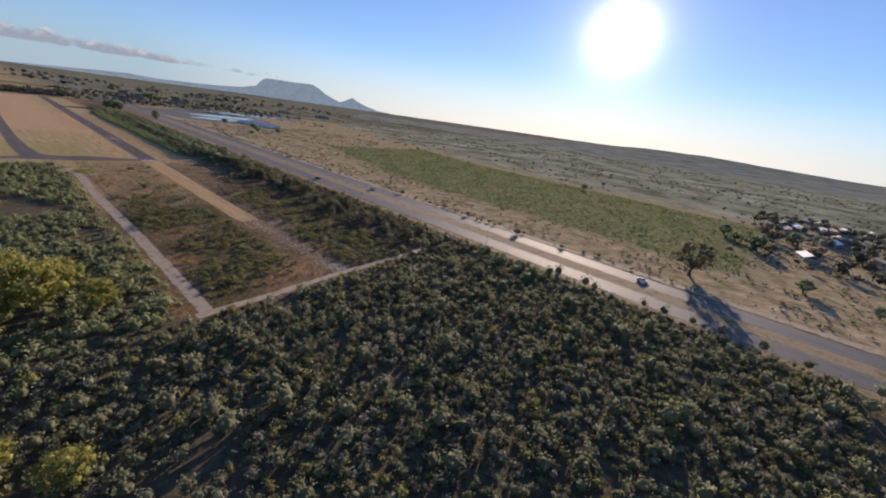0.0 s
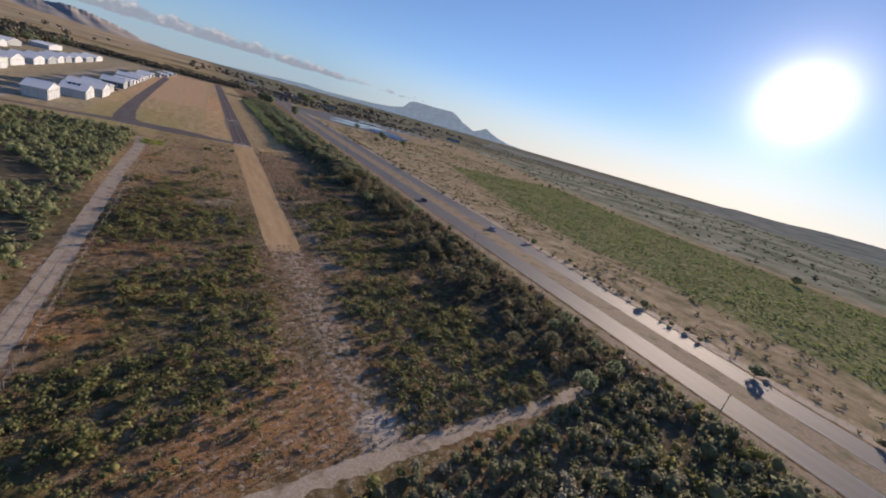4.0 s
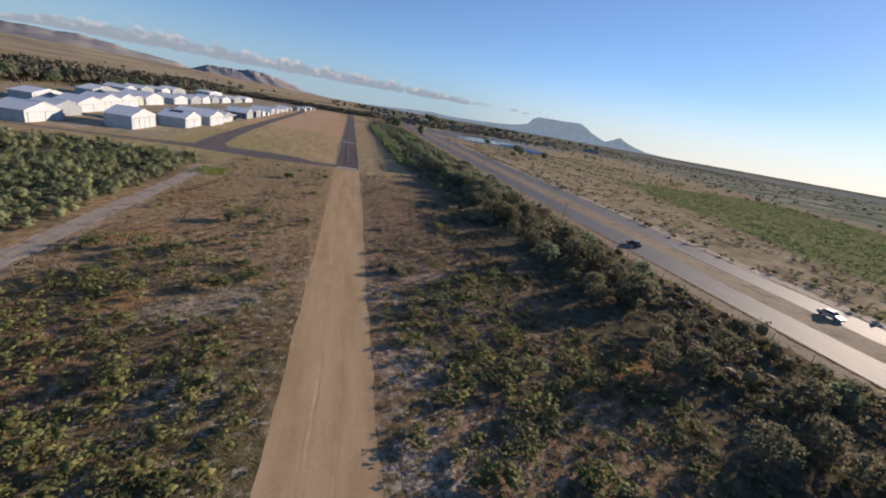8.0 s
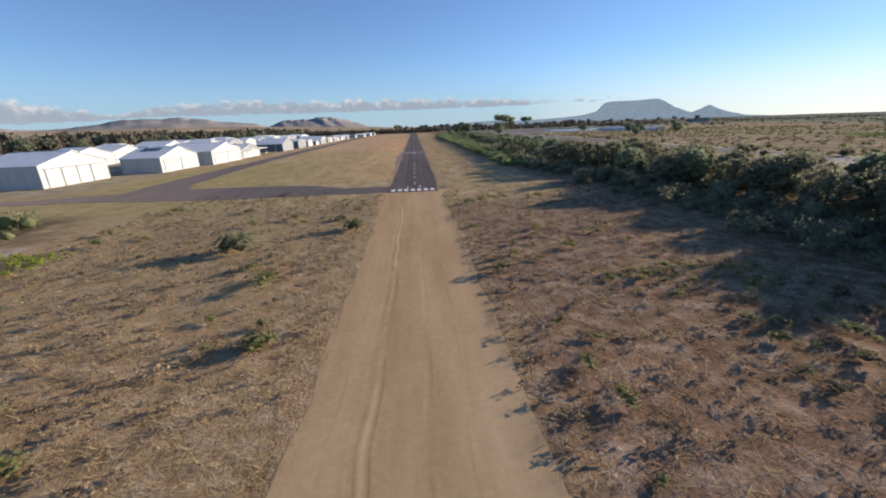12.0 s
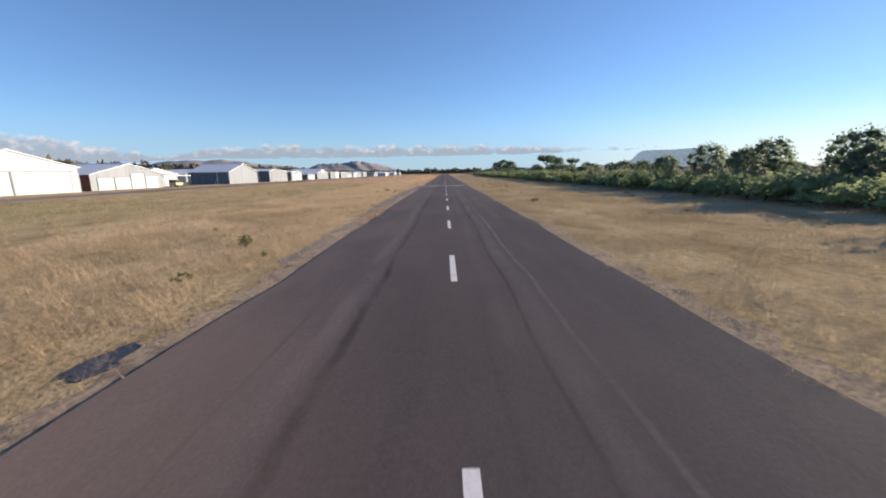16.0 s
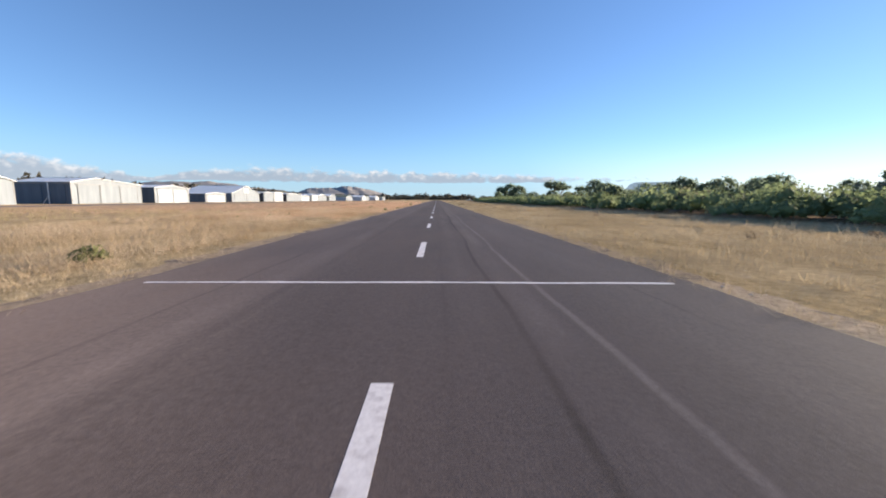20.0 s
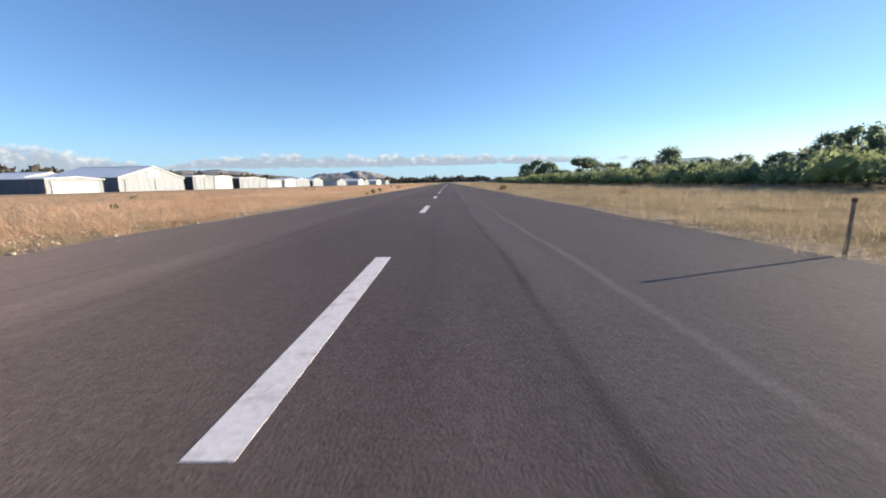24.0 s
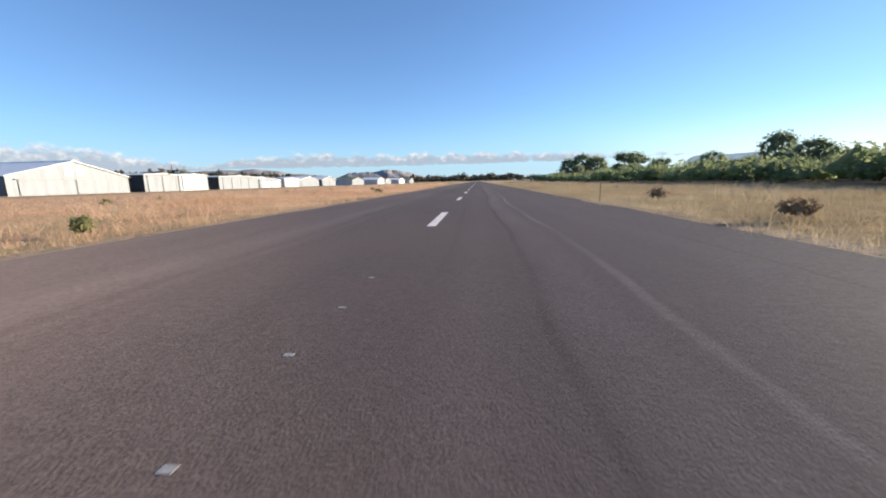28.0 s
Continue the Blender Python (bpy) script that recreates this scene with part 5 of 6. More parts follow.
s = sized(r, len(p), 0.35, 1.15) * np.where(p[:, 1] < -120, 1.25, 1.0)
t = s * r.uniform(0.45, 0.85, len(p))
near = p[:, 1] > -85
fresh = ~near & (field(p[:, 0], p[:, 1], 18, 61) + 0.25 * r.randn(len(p)) > 0.6)
scatter("fresh_scrub", B_LOW, p[fresh], s[fresh], t[fresh], LEAF_OLIVE, "fresh yellow-green bushes in the open scrub", seed=30)
near_or_fresh = near | fresh
scatter("green_scrub", B_LOW, p[~near_or_fresh], s[~near_or_fresh], t[~near_or_fresh], LEAF_SCRUB, "low olive and green scrub in the open field", seed=7)
p2, r2 = spots(-34, 30, -200, -90, 16, 126, lambda x, y: np.where(np.abs(x + 0.5) > 7.5, np.where(scrub_keep(x, y) > 0.5, 0.55, 0.08), 0.0))
s2 = sized(r2, len(p2), 0.8, 1.7)
scatter("field_bushes", B_NEAR, p2, s2, s2 * r2.uniform(0.75, 1.05, len(p2)), LEAF_SCRUB, "larger olive bushes throwing long shade over the field", seed=33)
scatter("small_scrub", B_NEAR, p[near], s[near] * 0.85, t[near], LEAF_SCRUB, "small scattered green bushes in dry heath", seed=17)
p, r = spots(-30, 26, -205, -8, 1.1, 121, lambda x, y: np.where(np.abs(x + 0.3) > 5.0, np.where(x > 0, 0.9, 0.5), 0.0) * (field(x, y, 16, 44) > 0.4))
s = sized(r, len(p), 0.35, 0.8, 1.2)
scatter("dead_sticks", WISPS, p, s, s * 0.5, DEAD_STICKS, "pale grey dead twigs among the heath", "twigs", seed=27)
p, r = spots(7, 34, -104, -66, 2.6, 128, lambda x, y: np.clip((x - 5) / 12, 0.1, 0.6) * (field(x, y, 11, 67) > 0.45))
s = sized(r, len(p), 0.45, 1.15)
scatter("dusky_field_shrubs", B_NEAR, p, s, s * r.uniform(0.6, 0.95, len(p)), LEAF_DUSK, "dusky low shrubs in the shaded side of the field", seed=36)
# ragged tufts leaning over the edges of the dirt strip
p, r = spots(-6.2, 5.6, -141, -2, 0.09, 127, lambda x, y: np.where((np.abs(x + 0.35 - 0.004 * (y + 70)) > 4.25) & (np.abs(x + 0.35) < 5.3), np.where(x > 0, 0.75, 0.4), 0.0) * (0.35 + 0.65 * (field(x, y, 5, 66) > 0.45)))
s = sized(r, len(p), 0.16, 0.46, 1.8)
scatter("strip_edge_tufts", TUFTS, p, s * 0.8, s, LEAF_HEATH, "brown grass tufts along the edge of the dirt strip", "grass", seed=35)
def dry_keep(x, y):
    return np.where(np.abs(x + 0.5) > 4.9, 0.85 - 0.5 * (field(x, y, 30, 12) > 0.62), 0.0)
p, r = spots(-36, 32, -204, -2, 2.2, 108, dry_keep)
s = sized(r, len(p), 0.2, 0.6)
scatter("dry_scrub", B_SPARSE, p, s, s * r.uniform(0.5, 0.9, len(p)), LEAF_DRY, "dry brown heath and dead grass clumps", seed=8)
p, r = spots(-36, 34, -150, 3, 1.05, 120, lambda x, y: np.where((np.abs(x + 0.5) > 4.8), 0.35 + 0.6 * (field(x, y, 14, 36) > 0.45), 0.0) * np.clip((y + 150) / 60, 0, 1))
s = sized(r, len(p), 0.18, 0.5)
scatter("grey_heath", B_SPARSE, p, s, s * r.uniform(0.45, 0.8, len(p)), LEAF_HEATH, "low grey-brown heath matting the dry field", seed=18)
p, r = spots(-36, 36, -205, -70, 1.0, 123, lambda x, y: np.where((np.abs(x + 0.5) > 4.6) | (y < -141), 0.85, np.where(y < -137, 0.12, 0.0)) * np.clip((-70 - y) / 40, 0, 1) * np.where((np.abs(x + 0.17 * (y + 143)) < 4) & (y < -141), 0.75, 1.0))
s = sized(r, len(p), 0.22, 0.62)
scatter("brown_heath", B_SPARSE, p, s, s * r.uniform(0.5, 0.9, len(p)), LEAF_BROWN, "dense low brown-olive heath between the tracks", seed=29)
p, r = spots(-36, 30, -170, -2, 0.55, 109, lambda x, y: np.where(np.abs(x + 0.3) > 4.9, np.where(x > 0, 0.35, 0.6 + 0.35 * (y > -70)), 0.0) * np.where(y < -95, 0.5 * (field(x, y, 22, 62) > 0.45), 1.0))
s = sized(r, len(p), 0.45, 1.0, 1.0)
scatter("field_grass", WISPS, p, s, s * 0.3, GRASS_STRAW, "thin dry grass between the scrub", "grass", seed=9)
for k, (x, y, q, h, m) in enumerate(((-6.6, -24.2, 1.0, 0.95, LEAF_SCRUB), (-16.4, -30.6, 1.7, 0.75, LEAF_DARK), (-20.4, -77, 1.6, 0.9, LEAF_DARK), (-8.2, -48, 0.8, 0.7, LEAF_SCRUB), (-9, -19, 0.8, 0.5, LEAF_DARK), (8.2, -96, 1.2, 0.8, LEAF_DARK), (21.5, -68, 1.2, 0.7, LEAF_GOLD), (-7.6, -72.6, 0.7, 0.8, LEAF_SCRUB))):
    scatter("shrub", [bush_form(200 + k, 4, 60, 0.26)], [(x, y)], [q], [q * h], m, ("rounded green shrub alone in the dry field", "dark spreading shrub in the dry field")[m is LEAF_DARK], "shrub", seed=k, kind="thing")
p, r = spots(8, 31, -72, -22, 0.9, 129, lambda x, y: 0.75 * sum(np.exp(-((x - cx) ** 2 + (y - cy) ** 2) / rad ** 2) for cx, cy, rad in ((14, -41, 2.0), (18, -41.5, 2.5), (22.5, -43, 3.0), (17.8, -30.2, 1.2), (13.2, -26.8, 0.6), (19, -50.5, 1.5), (26.4, -59, 3.0), (26.4, -66, 2.0))))
s = sized(r, len(p), 0.25, 0.6)
scatter("yellow_weeds", B_LOW, p, s, s * 0.7, LEAF_OLIVE, "yellow-green weeds near the shaded side of the field", "weeds", seed=39)
p, r = spots(-40, -33, -38, -28, 0.6, 110)
scatter("bright_weeds", B_LOW, p, sized(r, len(p), 0.3, 0.6), sized(r, len(p), 0.2, 0.45), LEAF_WEED, "patch of bright green weeds at the end of the track", "weeds", seed=10)

# dry grass along the runway
def grass(name, x0, x1, y0, y1, area, lo, hi, material, seed, label, keep=None, forms=TUFTS):
    p, r = spots(x0, x1, y0, y1, area, seed, keep)
    s = sized(r, len(p), lo, hi, 1.2)
    return scatter(name, forms, p, s * 1.7, s, material, label, "grass", seed)

clear = lambda x, y: np.where((y < 22) & (x < -4) & (y < 16), 0.0, np.clip(1.15 - 0.9 * (field(x, y, 9, 31) > 0.7), 0.1, 1))
right = lambda x, y: np.clip(1.1 - 0.85 * (field(x, y, 8, 32) > 0.66), 0.1, 1)
paved = lambda x, y: (x > -6.2 + 0.012 * np.maximum(y - 78, 0)) & (x < np.where(y > 82, -4.4, -4.85)) & (y > 50) & (y < 108)
left = lambda x, y: np.where(paved(x, y), 0.1, clear(x, y))
tall_left = lambda x, y: clear(x, y) * np.where(paved(x, y), 0.04, 1.0) * np.clip((-5.3 - 0.5 * field(x, y, 6, 37) - x) / 0.6, 0, 1) * np.where((np.hypot((x + 5.25) / 0.5, (y - 31.8) / 0.9) < 1), 0.0, 1.0)
tall_right = lambda x, y: right(x, y) * np.clip((x - 4.5 - 1.3 * field(x, y, 9, 38)) / 1.2, 0, 1)
grass("grass_left_edge", -6.6, -4.4, 14, 150, 0.1, 0.06, 0.24, GRASS_GOLD, 201, "ragged golden grass at the runway edge", left)
grass("grass_russet_edge", -6.6, -4.4, 142, 240, 0.1, 0.06, 0.24, GRASS_RED, 211, "ragged russet grass at the runway edge", left)
grass("grass_left", -17, -5.1, 15, 158, 0.2, 0.2, 0.44, GRASS_GOLD, 202, "tall dry golden grass beside the runway", tall_left, TALL)
grass("grass_left_mid", -44, -16, 15, 150, 1.1, 0.2, 0.42, GRASS_STRAW, 212, "olive-gold grass in front of the taxiway", clear, WISPS)
grass("grass_russet", -15, -5.1, 132, 290, 0.26, 0.2, 0.38, GRASS_RED, 203, "tall russet dry grass beside the runway", tall_left, TALL)
grass("grass_russet_mid", -36, -14, 140, 310, 1.6, 0.2, 0.4, GRASS_RED, 213, "russet grass towards the hangars", clear, WISPS)
grass("grass_right_edge", 4.4, 7.0, 2, 270, 0.075, 0.07, 0.28, GRASS_PALE, 204, "ragged pale grass at the runway edge", right)
grass("grass_right", 4.8, 15, 2, 280, 0.3, 0.18, 0.4, GRASS_PALE, 205, "tall dry grass between runway and shrubs", tall_right, TALL)
grass("grass_right_mid", 13, 26, 0, 340, 1.0, 0.22, 0.45, GRASS_PALE, 214, "dry grass in front of the shrubs", right, WISPS)
grass("grass_far", -40, 24, 300, 560, 3.0, 0.25, 0.45, GRASS_GOLD, 206, "dry grass towards the end of the runway", lambda x, y: np.where(np.abs(x) > 4.6, 0.9, 0.0), WISPS)
grass("grass_yard", -68, -60.5, 22, 380, 1.4, 0.15, 0.3, GRASS_STRAW, 207, "short grass in front of the hangars", clear, WISPS)
p, r = spots(8.5, 24, 5, 330, 9, 208, lambda x, y: 0.5 * (field(x, y, 20, 33) > 0.55))
s = sized(r, len(p), 0.2, 0.5)
scatter("heath_right", B_SPARSE, p, s, s * 0.8, LEAF_DRY, "small brown heath bushes in the grass", seed=11)
p, r = spots(-24, -5, 20, 330, 30, 209, lambda x, y: 0.35 * (field(x, y, 30, 34) > 0.5))
s = sized(r, len(p), 0.2, 0.42)
scatter("weeds_left", B_SPARSE, p, s, s, LEAF_SCRUB, "scattered dull green weeds in the grass", "weeds", seed=12)

# beyond the road
def in_crop(x, y):
    edge = 151 + 0.3 * np.maximum(y + 60, 0) + 14 * (field(x, y, 60, 64) - 0.5)
    return (x > edge) & (x < 338 + 0.25 * np.maximum(y, 0)) & (y > -300) & (y < 118)


p, r = spots(130, 370, -300, 120, 5.6, 125, lambda x, y: in_crop(x, y) * (0.15 + 0.6 * (field(x, y, 26, 65) > 0.4) * (0.4 + 0.6 * (field(x, y, 70, 68) > 0.35))))
s = sized(r, len(p), 0.6, 1.3)
scatter("crop_plants", B_PLANT, p, s, s * r.uniform(0.5, 0.9, len(p)), CROP_LEAF, "fresh green bushy crop in a wide field", "crop", seed=32)
p, r = spots(107, 330, -420, 320, 11, 111, lambda x, y: np.where(in_crop(x, y), 0.05, 0.1 + 0.6 * (field(x, y, 55, 13) > 0.5)))
s = sized(r, len(p), 0.5, 1.5, 2.0)
brown = r.rand(len(p)) < np.where(p[:, 0] < 175, 0.55, 0.15)
scatter("east_scrub", B_PLANT, p[~brown], s[~brown], s[~brown] * 0.8, LEAF_SCRUB, "scattered low bushes beyond the road", seed=13)
scatter("east_dry_scrub", B_PLANT, p[brown], s[brown], s[brown] * 0.7, LEAF_DRY, "red-brown low bushes on the tan ground beyond the road", seed=37)
p, r = spots(340, 1200, -900, 1500, 330, 112, lambda x, y: 0.25 + 0.6 * (field(x, y, 300, 14) > 0.5))
s = sized(r, len(p), 1.2, 3.6, 2.0)
scatter("east_bush_far", B_PLANT, p, s, s * 0.7, LEAF_WOODS, "dark bush scattered over the far plain", seed=14)
p, r = spots(104, 114, -300, 200, 9, 113, lambda x, y: np.where(x < 109.5 + 0.02 * y, 0.5, 0.12) * (field(x, y, 28, 69) > 0.38))
p = p[p[:, 0] > 105.2 + 0.012 * np.maximum(p[:, 1], 0)]
s = sized(r, len(p), 0.6, 1.7)
scatter("verge_bushes", B_FULL, p, s, s * 0.8, LEAF_DUSK, "round dark bushes on the far road verge", seed=15)

# woods behind the hangars and past the runway's end
def woods(name, x0, x1, y0, y1, area, lo, hi, seed, label, keep=None):
    p, r = spots(x0, x1, y0, y1, area, seed, keep)
    s = sized(r, len(p), lo, hi, 1.3)
    return scatter(name, B_WOODS, p, s, s * r.uniform(0.9, 1.5, len(p)), LEAF_WOODS, label, "woods", seed)

woods("woods_west", -290, -205, -120, 700, 52, 4.0, 8.0, 114, "dark belt of gum trees behind the hangars")
woods("woods_yard", -222, -190, 30, 640, 150, 1.6, 3.2, 115, "bushes and trees behind the back hangar row", lambda x, y: 0.6 + 0 * x)
woods("woods_north", -230, 40, 590, 700, 46, 2.4, 4.6, 116, "belt of trees past the end of the runway")
woods("woods_north_east", 40, 420, 560, 900, 260, 2.2, 4.6, 117, "loose trees north of the road", lambda x, y: 0.7 + 0 * x)
woods("woods_far", -900, 900, 1000, 1900, 4200, 5.0, 10.0, 118, "far tree lines on the plain", lambda x, y: np.where(x < -60, 0.06, 0.25 + 0.75 * (field(x, y, 400, 15) > 0.55)))
woods("woods_village", 210, 470, -460, -290, 160, 2.0, 4.6, 119, "garden trees round far houses")

# ---------------------------------------------------------------- trees
gum = [tree_form(301 + k, 6.0, 2.3, 0.16, 0.27, 34, 36, 0.32, 0.95, LEAF_TREE, label="gum tree with rounded dark green crown") for k in range(3)]
airy = [tree_form(311 + k, 6.0, 2.3, 0.28, 0.22, 30, 42, 0.26, 0.98, LEAF_TREE, 0.5, label="thin-crowned gum tree showing its limbs") for k in range(3)]
umbrella = [tree_form(321 + k, 9.0, 5.2, 0.5, 0.3, 20, 130, 0.34, 0.55, LEAF_TREE, label="flat-topped umbrella pine with bare trunk") for k in range(2)]
dusky = [tree_form(341 + k, 6.0, 2.4, 0.2, 0.24, 32, 42, 0.27, 0.98, LEAF_DUSK, 0.45, label="airy brown-green tree in the roadside belt") for k in range(3)]
scrubby = [tree_form(351 + k, 6.0, 2.6, 0.14, 0.24, 34, 46, 0.25, 0.98, LEAF_BELT, 0.5, label="bushy olive tree in the roadside belt") for k in range(3)]
golden = [tree_form(331 + k, 7.0, 3.0, 0.25, 0.34, 20, 90, 0.27, 0.95, LEAF_GOLD, label="large yellow-green wattle tree above the thicket") for k in range(2)]
protos = gum + airy + dusky + scrubby + umbrella + golden
rt = np.random.RandomState(77)


def plant(forms, base, x, y, h, wide=1.0, group=""):
    o = copy_thing(forms[rt.randint(len(forms))], pose(x, y, 0, 0, 0, rt.uniform(0, 360)))
    o.scale = (h / base * wide, h / base * wide, h / base)
    if group:
        o["group"] = group
    return o


G1 = "trees in the roadside belt"
for y, h in ((90, 6.6), (83, 5.6), (77, 6.4), (68, 6.6), (59, 5.8), (53, 5.0), (48, 4.8), (100, 5.2), (111, 4.6), (132, 4.2), (122, 4.4), (227, 5.0), (195, 5.0), (169, 5.2), (163, 4.8), (153, 4.6), (141, 5.0), (241, 5.9), (251, 4.2), (215, 4.8), (203, 5.5), (199, 5.7), (186, 5.0), (178, 4.8)):
    plant(gum if rt.rand() < 0.4 else airy, 6.0, 40 + rt.uniform(-2, 3), y, h * (0.95 if y < 205 else 0.8), 1.15, G1)
for y in np.arange(-202, -40, 2.0):
    plant(airy if rt.rand() < 0.2 else dusky, 6.0, rt.uniform(35, 60), y + rt.uniform(-3, 3), rt.uniform(3.6, 5.8) if y > -110 else rt.uniform(3.0, 4.8), 1.05, G1)
for y in np.arange(-42, 46, 2.0):
    plant(gum if rt.rand() < 0.2 else scrubby, 6.0, rt.uniform(37, 58), y + rt.uniform(-2, 2), rt.uniform(4.4, 6.4), 1.2, G1)
for y in np.arange(40, 330, 5.5):
    plant(gum if rt.rand() < 0.6 else airy, 6.0, rt.uniform(36, 58), y + rt.uniform(-3, 3), rt.uniform(3.0, 4.8), 1.3, G1)
for x, y, h, w in ((57, 414, 13.6, 1.2), (63, 408, 12.0, 1.1), (51, 420, 11.5, 1.1), (37, 341, 5.6, 1.2), (42, 313, 5.0, 1.2), (44, 293, 4.6, 1.2), (48, 330, 5.0, 1.2), (78, 302, 11.4, 1.0)):
    plant(gum, 6.0, x, y, h, w, G1)
for x, y, h in ((139, 577, 21.0), (152, 590, 18.0), (196, 640, 18.0)):
    plant(umbrella, 9.0, x, y, h, 1.0, "umbrella pines")
for y in np.arange(20, 620, 16):
    plant(gum if rt.rand() < 0.5 else airy, 6.0, rt.uniform(-222, -192), y + rt.uniform(-6, 6), rt.uniform(7.5, 12.0), 1.2, "trees behind the hangars")
for x, y, h in ((-66, -196, 13.0), (-73, -199, 11.5), (-78, -206, 9.0), (-57, -200, 8.0), (-61, -186, 9.0), (-70, -180, 10.0), (-68, -248, 6.5), (-80, -226, 7.0), (-74, -240, 5.5)):
    plant(golden, 7.0, x, y, h, 0.95, "tall wattles in the thicket")
plant(dusky, 6.0, 128, -283, 16.0, 1.3)
for x, y, h in ((158, -322, 6.0), (150, -345, 5.0), (103.5, -209, 3.2), (107.5, -174, 2.6), (108, -118, 2.6), (235, -300, 9.0), (262, -280, 8.0), (290, -318, 9.0), (330, -150, 6.0), (182, 268, 8.0), (175, 240, 7.5), (196, 226, 7.0), (150, 200, 5.0), (168, 330, 7.0)):
    plant(gum, 6.0, x, y, h, 1.4, "lone trees beyond the road")
for o in protos:
    for q in (*o.children_recursive, o):
        bpy.data.objects.remove(q)


# ---------------------------------------------------------------- far buildings, ponds
def house(x, y, w, d, h, turn, wall, roof, label):
    root = empty("house", x, y)
    root.rotation_euler.z = radians(turn)
    b = box("wall", -w / 2, w / 2, -d / 2, d / 2, 0, h, wall, root)
    for s in (-1, 1):
        prism("roof", [(0, h + d * 0.24), (s * (d / 2 + 0.3), h - 0.1), (s * (d / 2 + 0.3), h + 0.05), (0, h + d * 0.24 + 0.15)], "x", -w / 2 - 0.3, w / 2 + 0.3, roof, root)
    for k in range(2):
        for s in (-1, 1):
            win = box("window", -w / 4 + k * w / 2 - 0.6, -w / 4 + k * w / 2 + 0.6, s * d / 2 - 0.03, s * d / 2 + 0.03, 0.9, 2.1, MAT_GLASS, root)
    box("door", -0.45, 0.45, -d / 2 - 0.04, -d / 2 + 0.02, 0, 2.05, MAT_WOOD, root)
    tagged(root, label, "house", "houses far beyond the road")


rh = np.random.RandomState(9)
for k in range(34):
    house(rh.uniform(225, 470), rh.uniform(-450, -300), rh.uniform(9, 15), rh.uniform(7, 9), rh.uniform(2.6, 3.2), rh.uniform(-30, 30), (MAT_STUCCO, MAT_GREY)[k % 2], (MAT_ROOF_G, MAT_RUST, MAT_ROOF)[k % 3], ("pale house with dull green roof", "pale house with dark red roof", "small house with pale roof")[k % 3])
for k in range(14):
    house(rh.uniform(110, 620), rh.uniform(640, 1300), rh.uniform(14, 34), rh.uniform(9, 14), rh.uniform(3, 6), rh.uniform(-20, 20), (MAT_STUCCO, MAT_GREY)[k % 2], (MAT_RUST, MAT_ROOF_G)[k % 2], ("far plastered farm building", "far grey farm shed")[k % 2])


def tunnel(x, y, w, l, turn):
    root = empty("plastic_tunnel", x, y)
    root.rotation_euler.z = radians(turn)
    n = 8
    ring = [(w / 2 * math.cos(math.pi * k / n), w * 0.32 * math.sin(math.pi * k / n)) for k in range(n + 1)]
    prism("cover", ring, "y", -l / 2, l / 2, MAT_TUNNEL, root)
    box("door_end", -1, 1, -l / 2 - 0.08, -l / 2, 0, 2, MAT_TRIM, root)
    tagged(root, "long white plastic growing tunnel", "greenhouse", "growing tunnels beyond the road")


for k in range(5):
    tunnel(212 + k * 7.2, 330 + k * 9, 6.4, 80, 12)
for x, y, a, b in ((190, 440, 90, 120), (300, 560, 120, 60)):
    bm = bmesh.new()
    bm.faces.new([bm.verts.new((x + a * math.cos(q) * (1 + 0.1 * math.sin(3 * q)), y + b * math.sin(q) * (1 + 0.08 * math.cos(2 * q)), 0.02)) for q in np.arange(0, 6.28, 0.2)])
    tagged(part("mudflat", bm, MAT_MUD), kind="structure")
for k, (x, y, a, b) in enumerate(((215, 455, 50, 26), (180, 395, 34, 16), (300, 560, 80, 24))):
    bm = bmesh.new()
    bm.faces.new([bm.verts.new((x + a * math.cos(q) * (1 + 0.12 * math.sin(3 * q)), y + b * math.sin(q), 0.05)) for q in np.arange(0, 6.28, 0.26)])
    tagged(part("pond", bm, MAT_WATER), kind="structure")


# ---------------------------------------------------------------- hills, mountains, clouds
def ridge(name, profile, dist, deep, material, seed, label, rough=0.06):
    """A ridge all along a distance; profile: bearings in degrees and heights in metres."""
    r = np.random.RandomState(seed)
    n = 260
    deg = np.linspace(profile[0][0], profile[-1][0], n)
    az = np.radians(deg)
    top = np.interp(deg, [q[0] for q in profile], [q[1] for q in profile])
    top = np.convolve(np.pad(top, 2, 'edge'), [0.1, 0.2, 0.4, 0.2, 0.1], 'valid')
    det = sum(w * np.sin(np.arange(n) * f + r.uniform(0, 6)) for f, w in ((0.09, 0.6), (0.21, 0.4), (0.47, 0.25), (1.0, 0.12), (1.9, 0.06)))
    top = np.maximum(top, 0.3)
    V, F, rows = [], [], 8
    for j in range(rows):
        q = j / (rows - 1)
        inner = 0 < j < rows - 1
        fold = np.sin(np.arange(n) * 0.16 + j * 0.9 + r.uniform(0, 1)) * inner
        d = dist + deep * (q - 1) + fold * deep * 0.022
        z = top * (1 + det * rough * q ** 3) * q ** 1.3 * (1 + 0.03 * np.sin(np.arange(n) * 0.23 + j * 1.1) * inner)
        V.append(np.stack([np.sin(az) * d, np.cos(az) * d, z - 0.3 * (j == 0)], 1))
    for j in range(rows - 1):
        for k in range(n - 1):
            a = j * n + k
            F += [(a, a + 1, a + n), (a + 1, a + n + 1, a + n)]
    me = np_mesh(name, np.concatenate(V), F, material)
    me.polygons.foreach_set("use_smooth", np.ones(len(me.polygons), bool))
    return tagged(new(name, me), label, "hills", kind="structure")


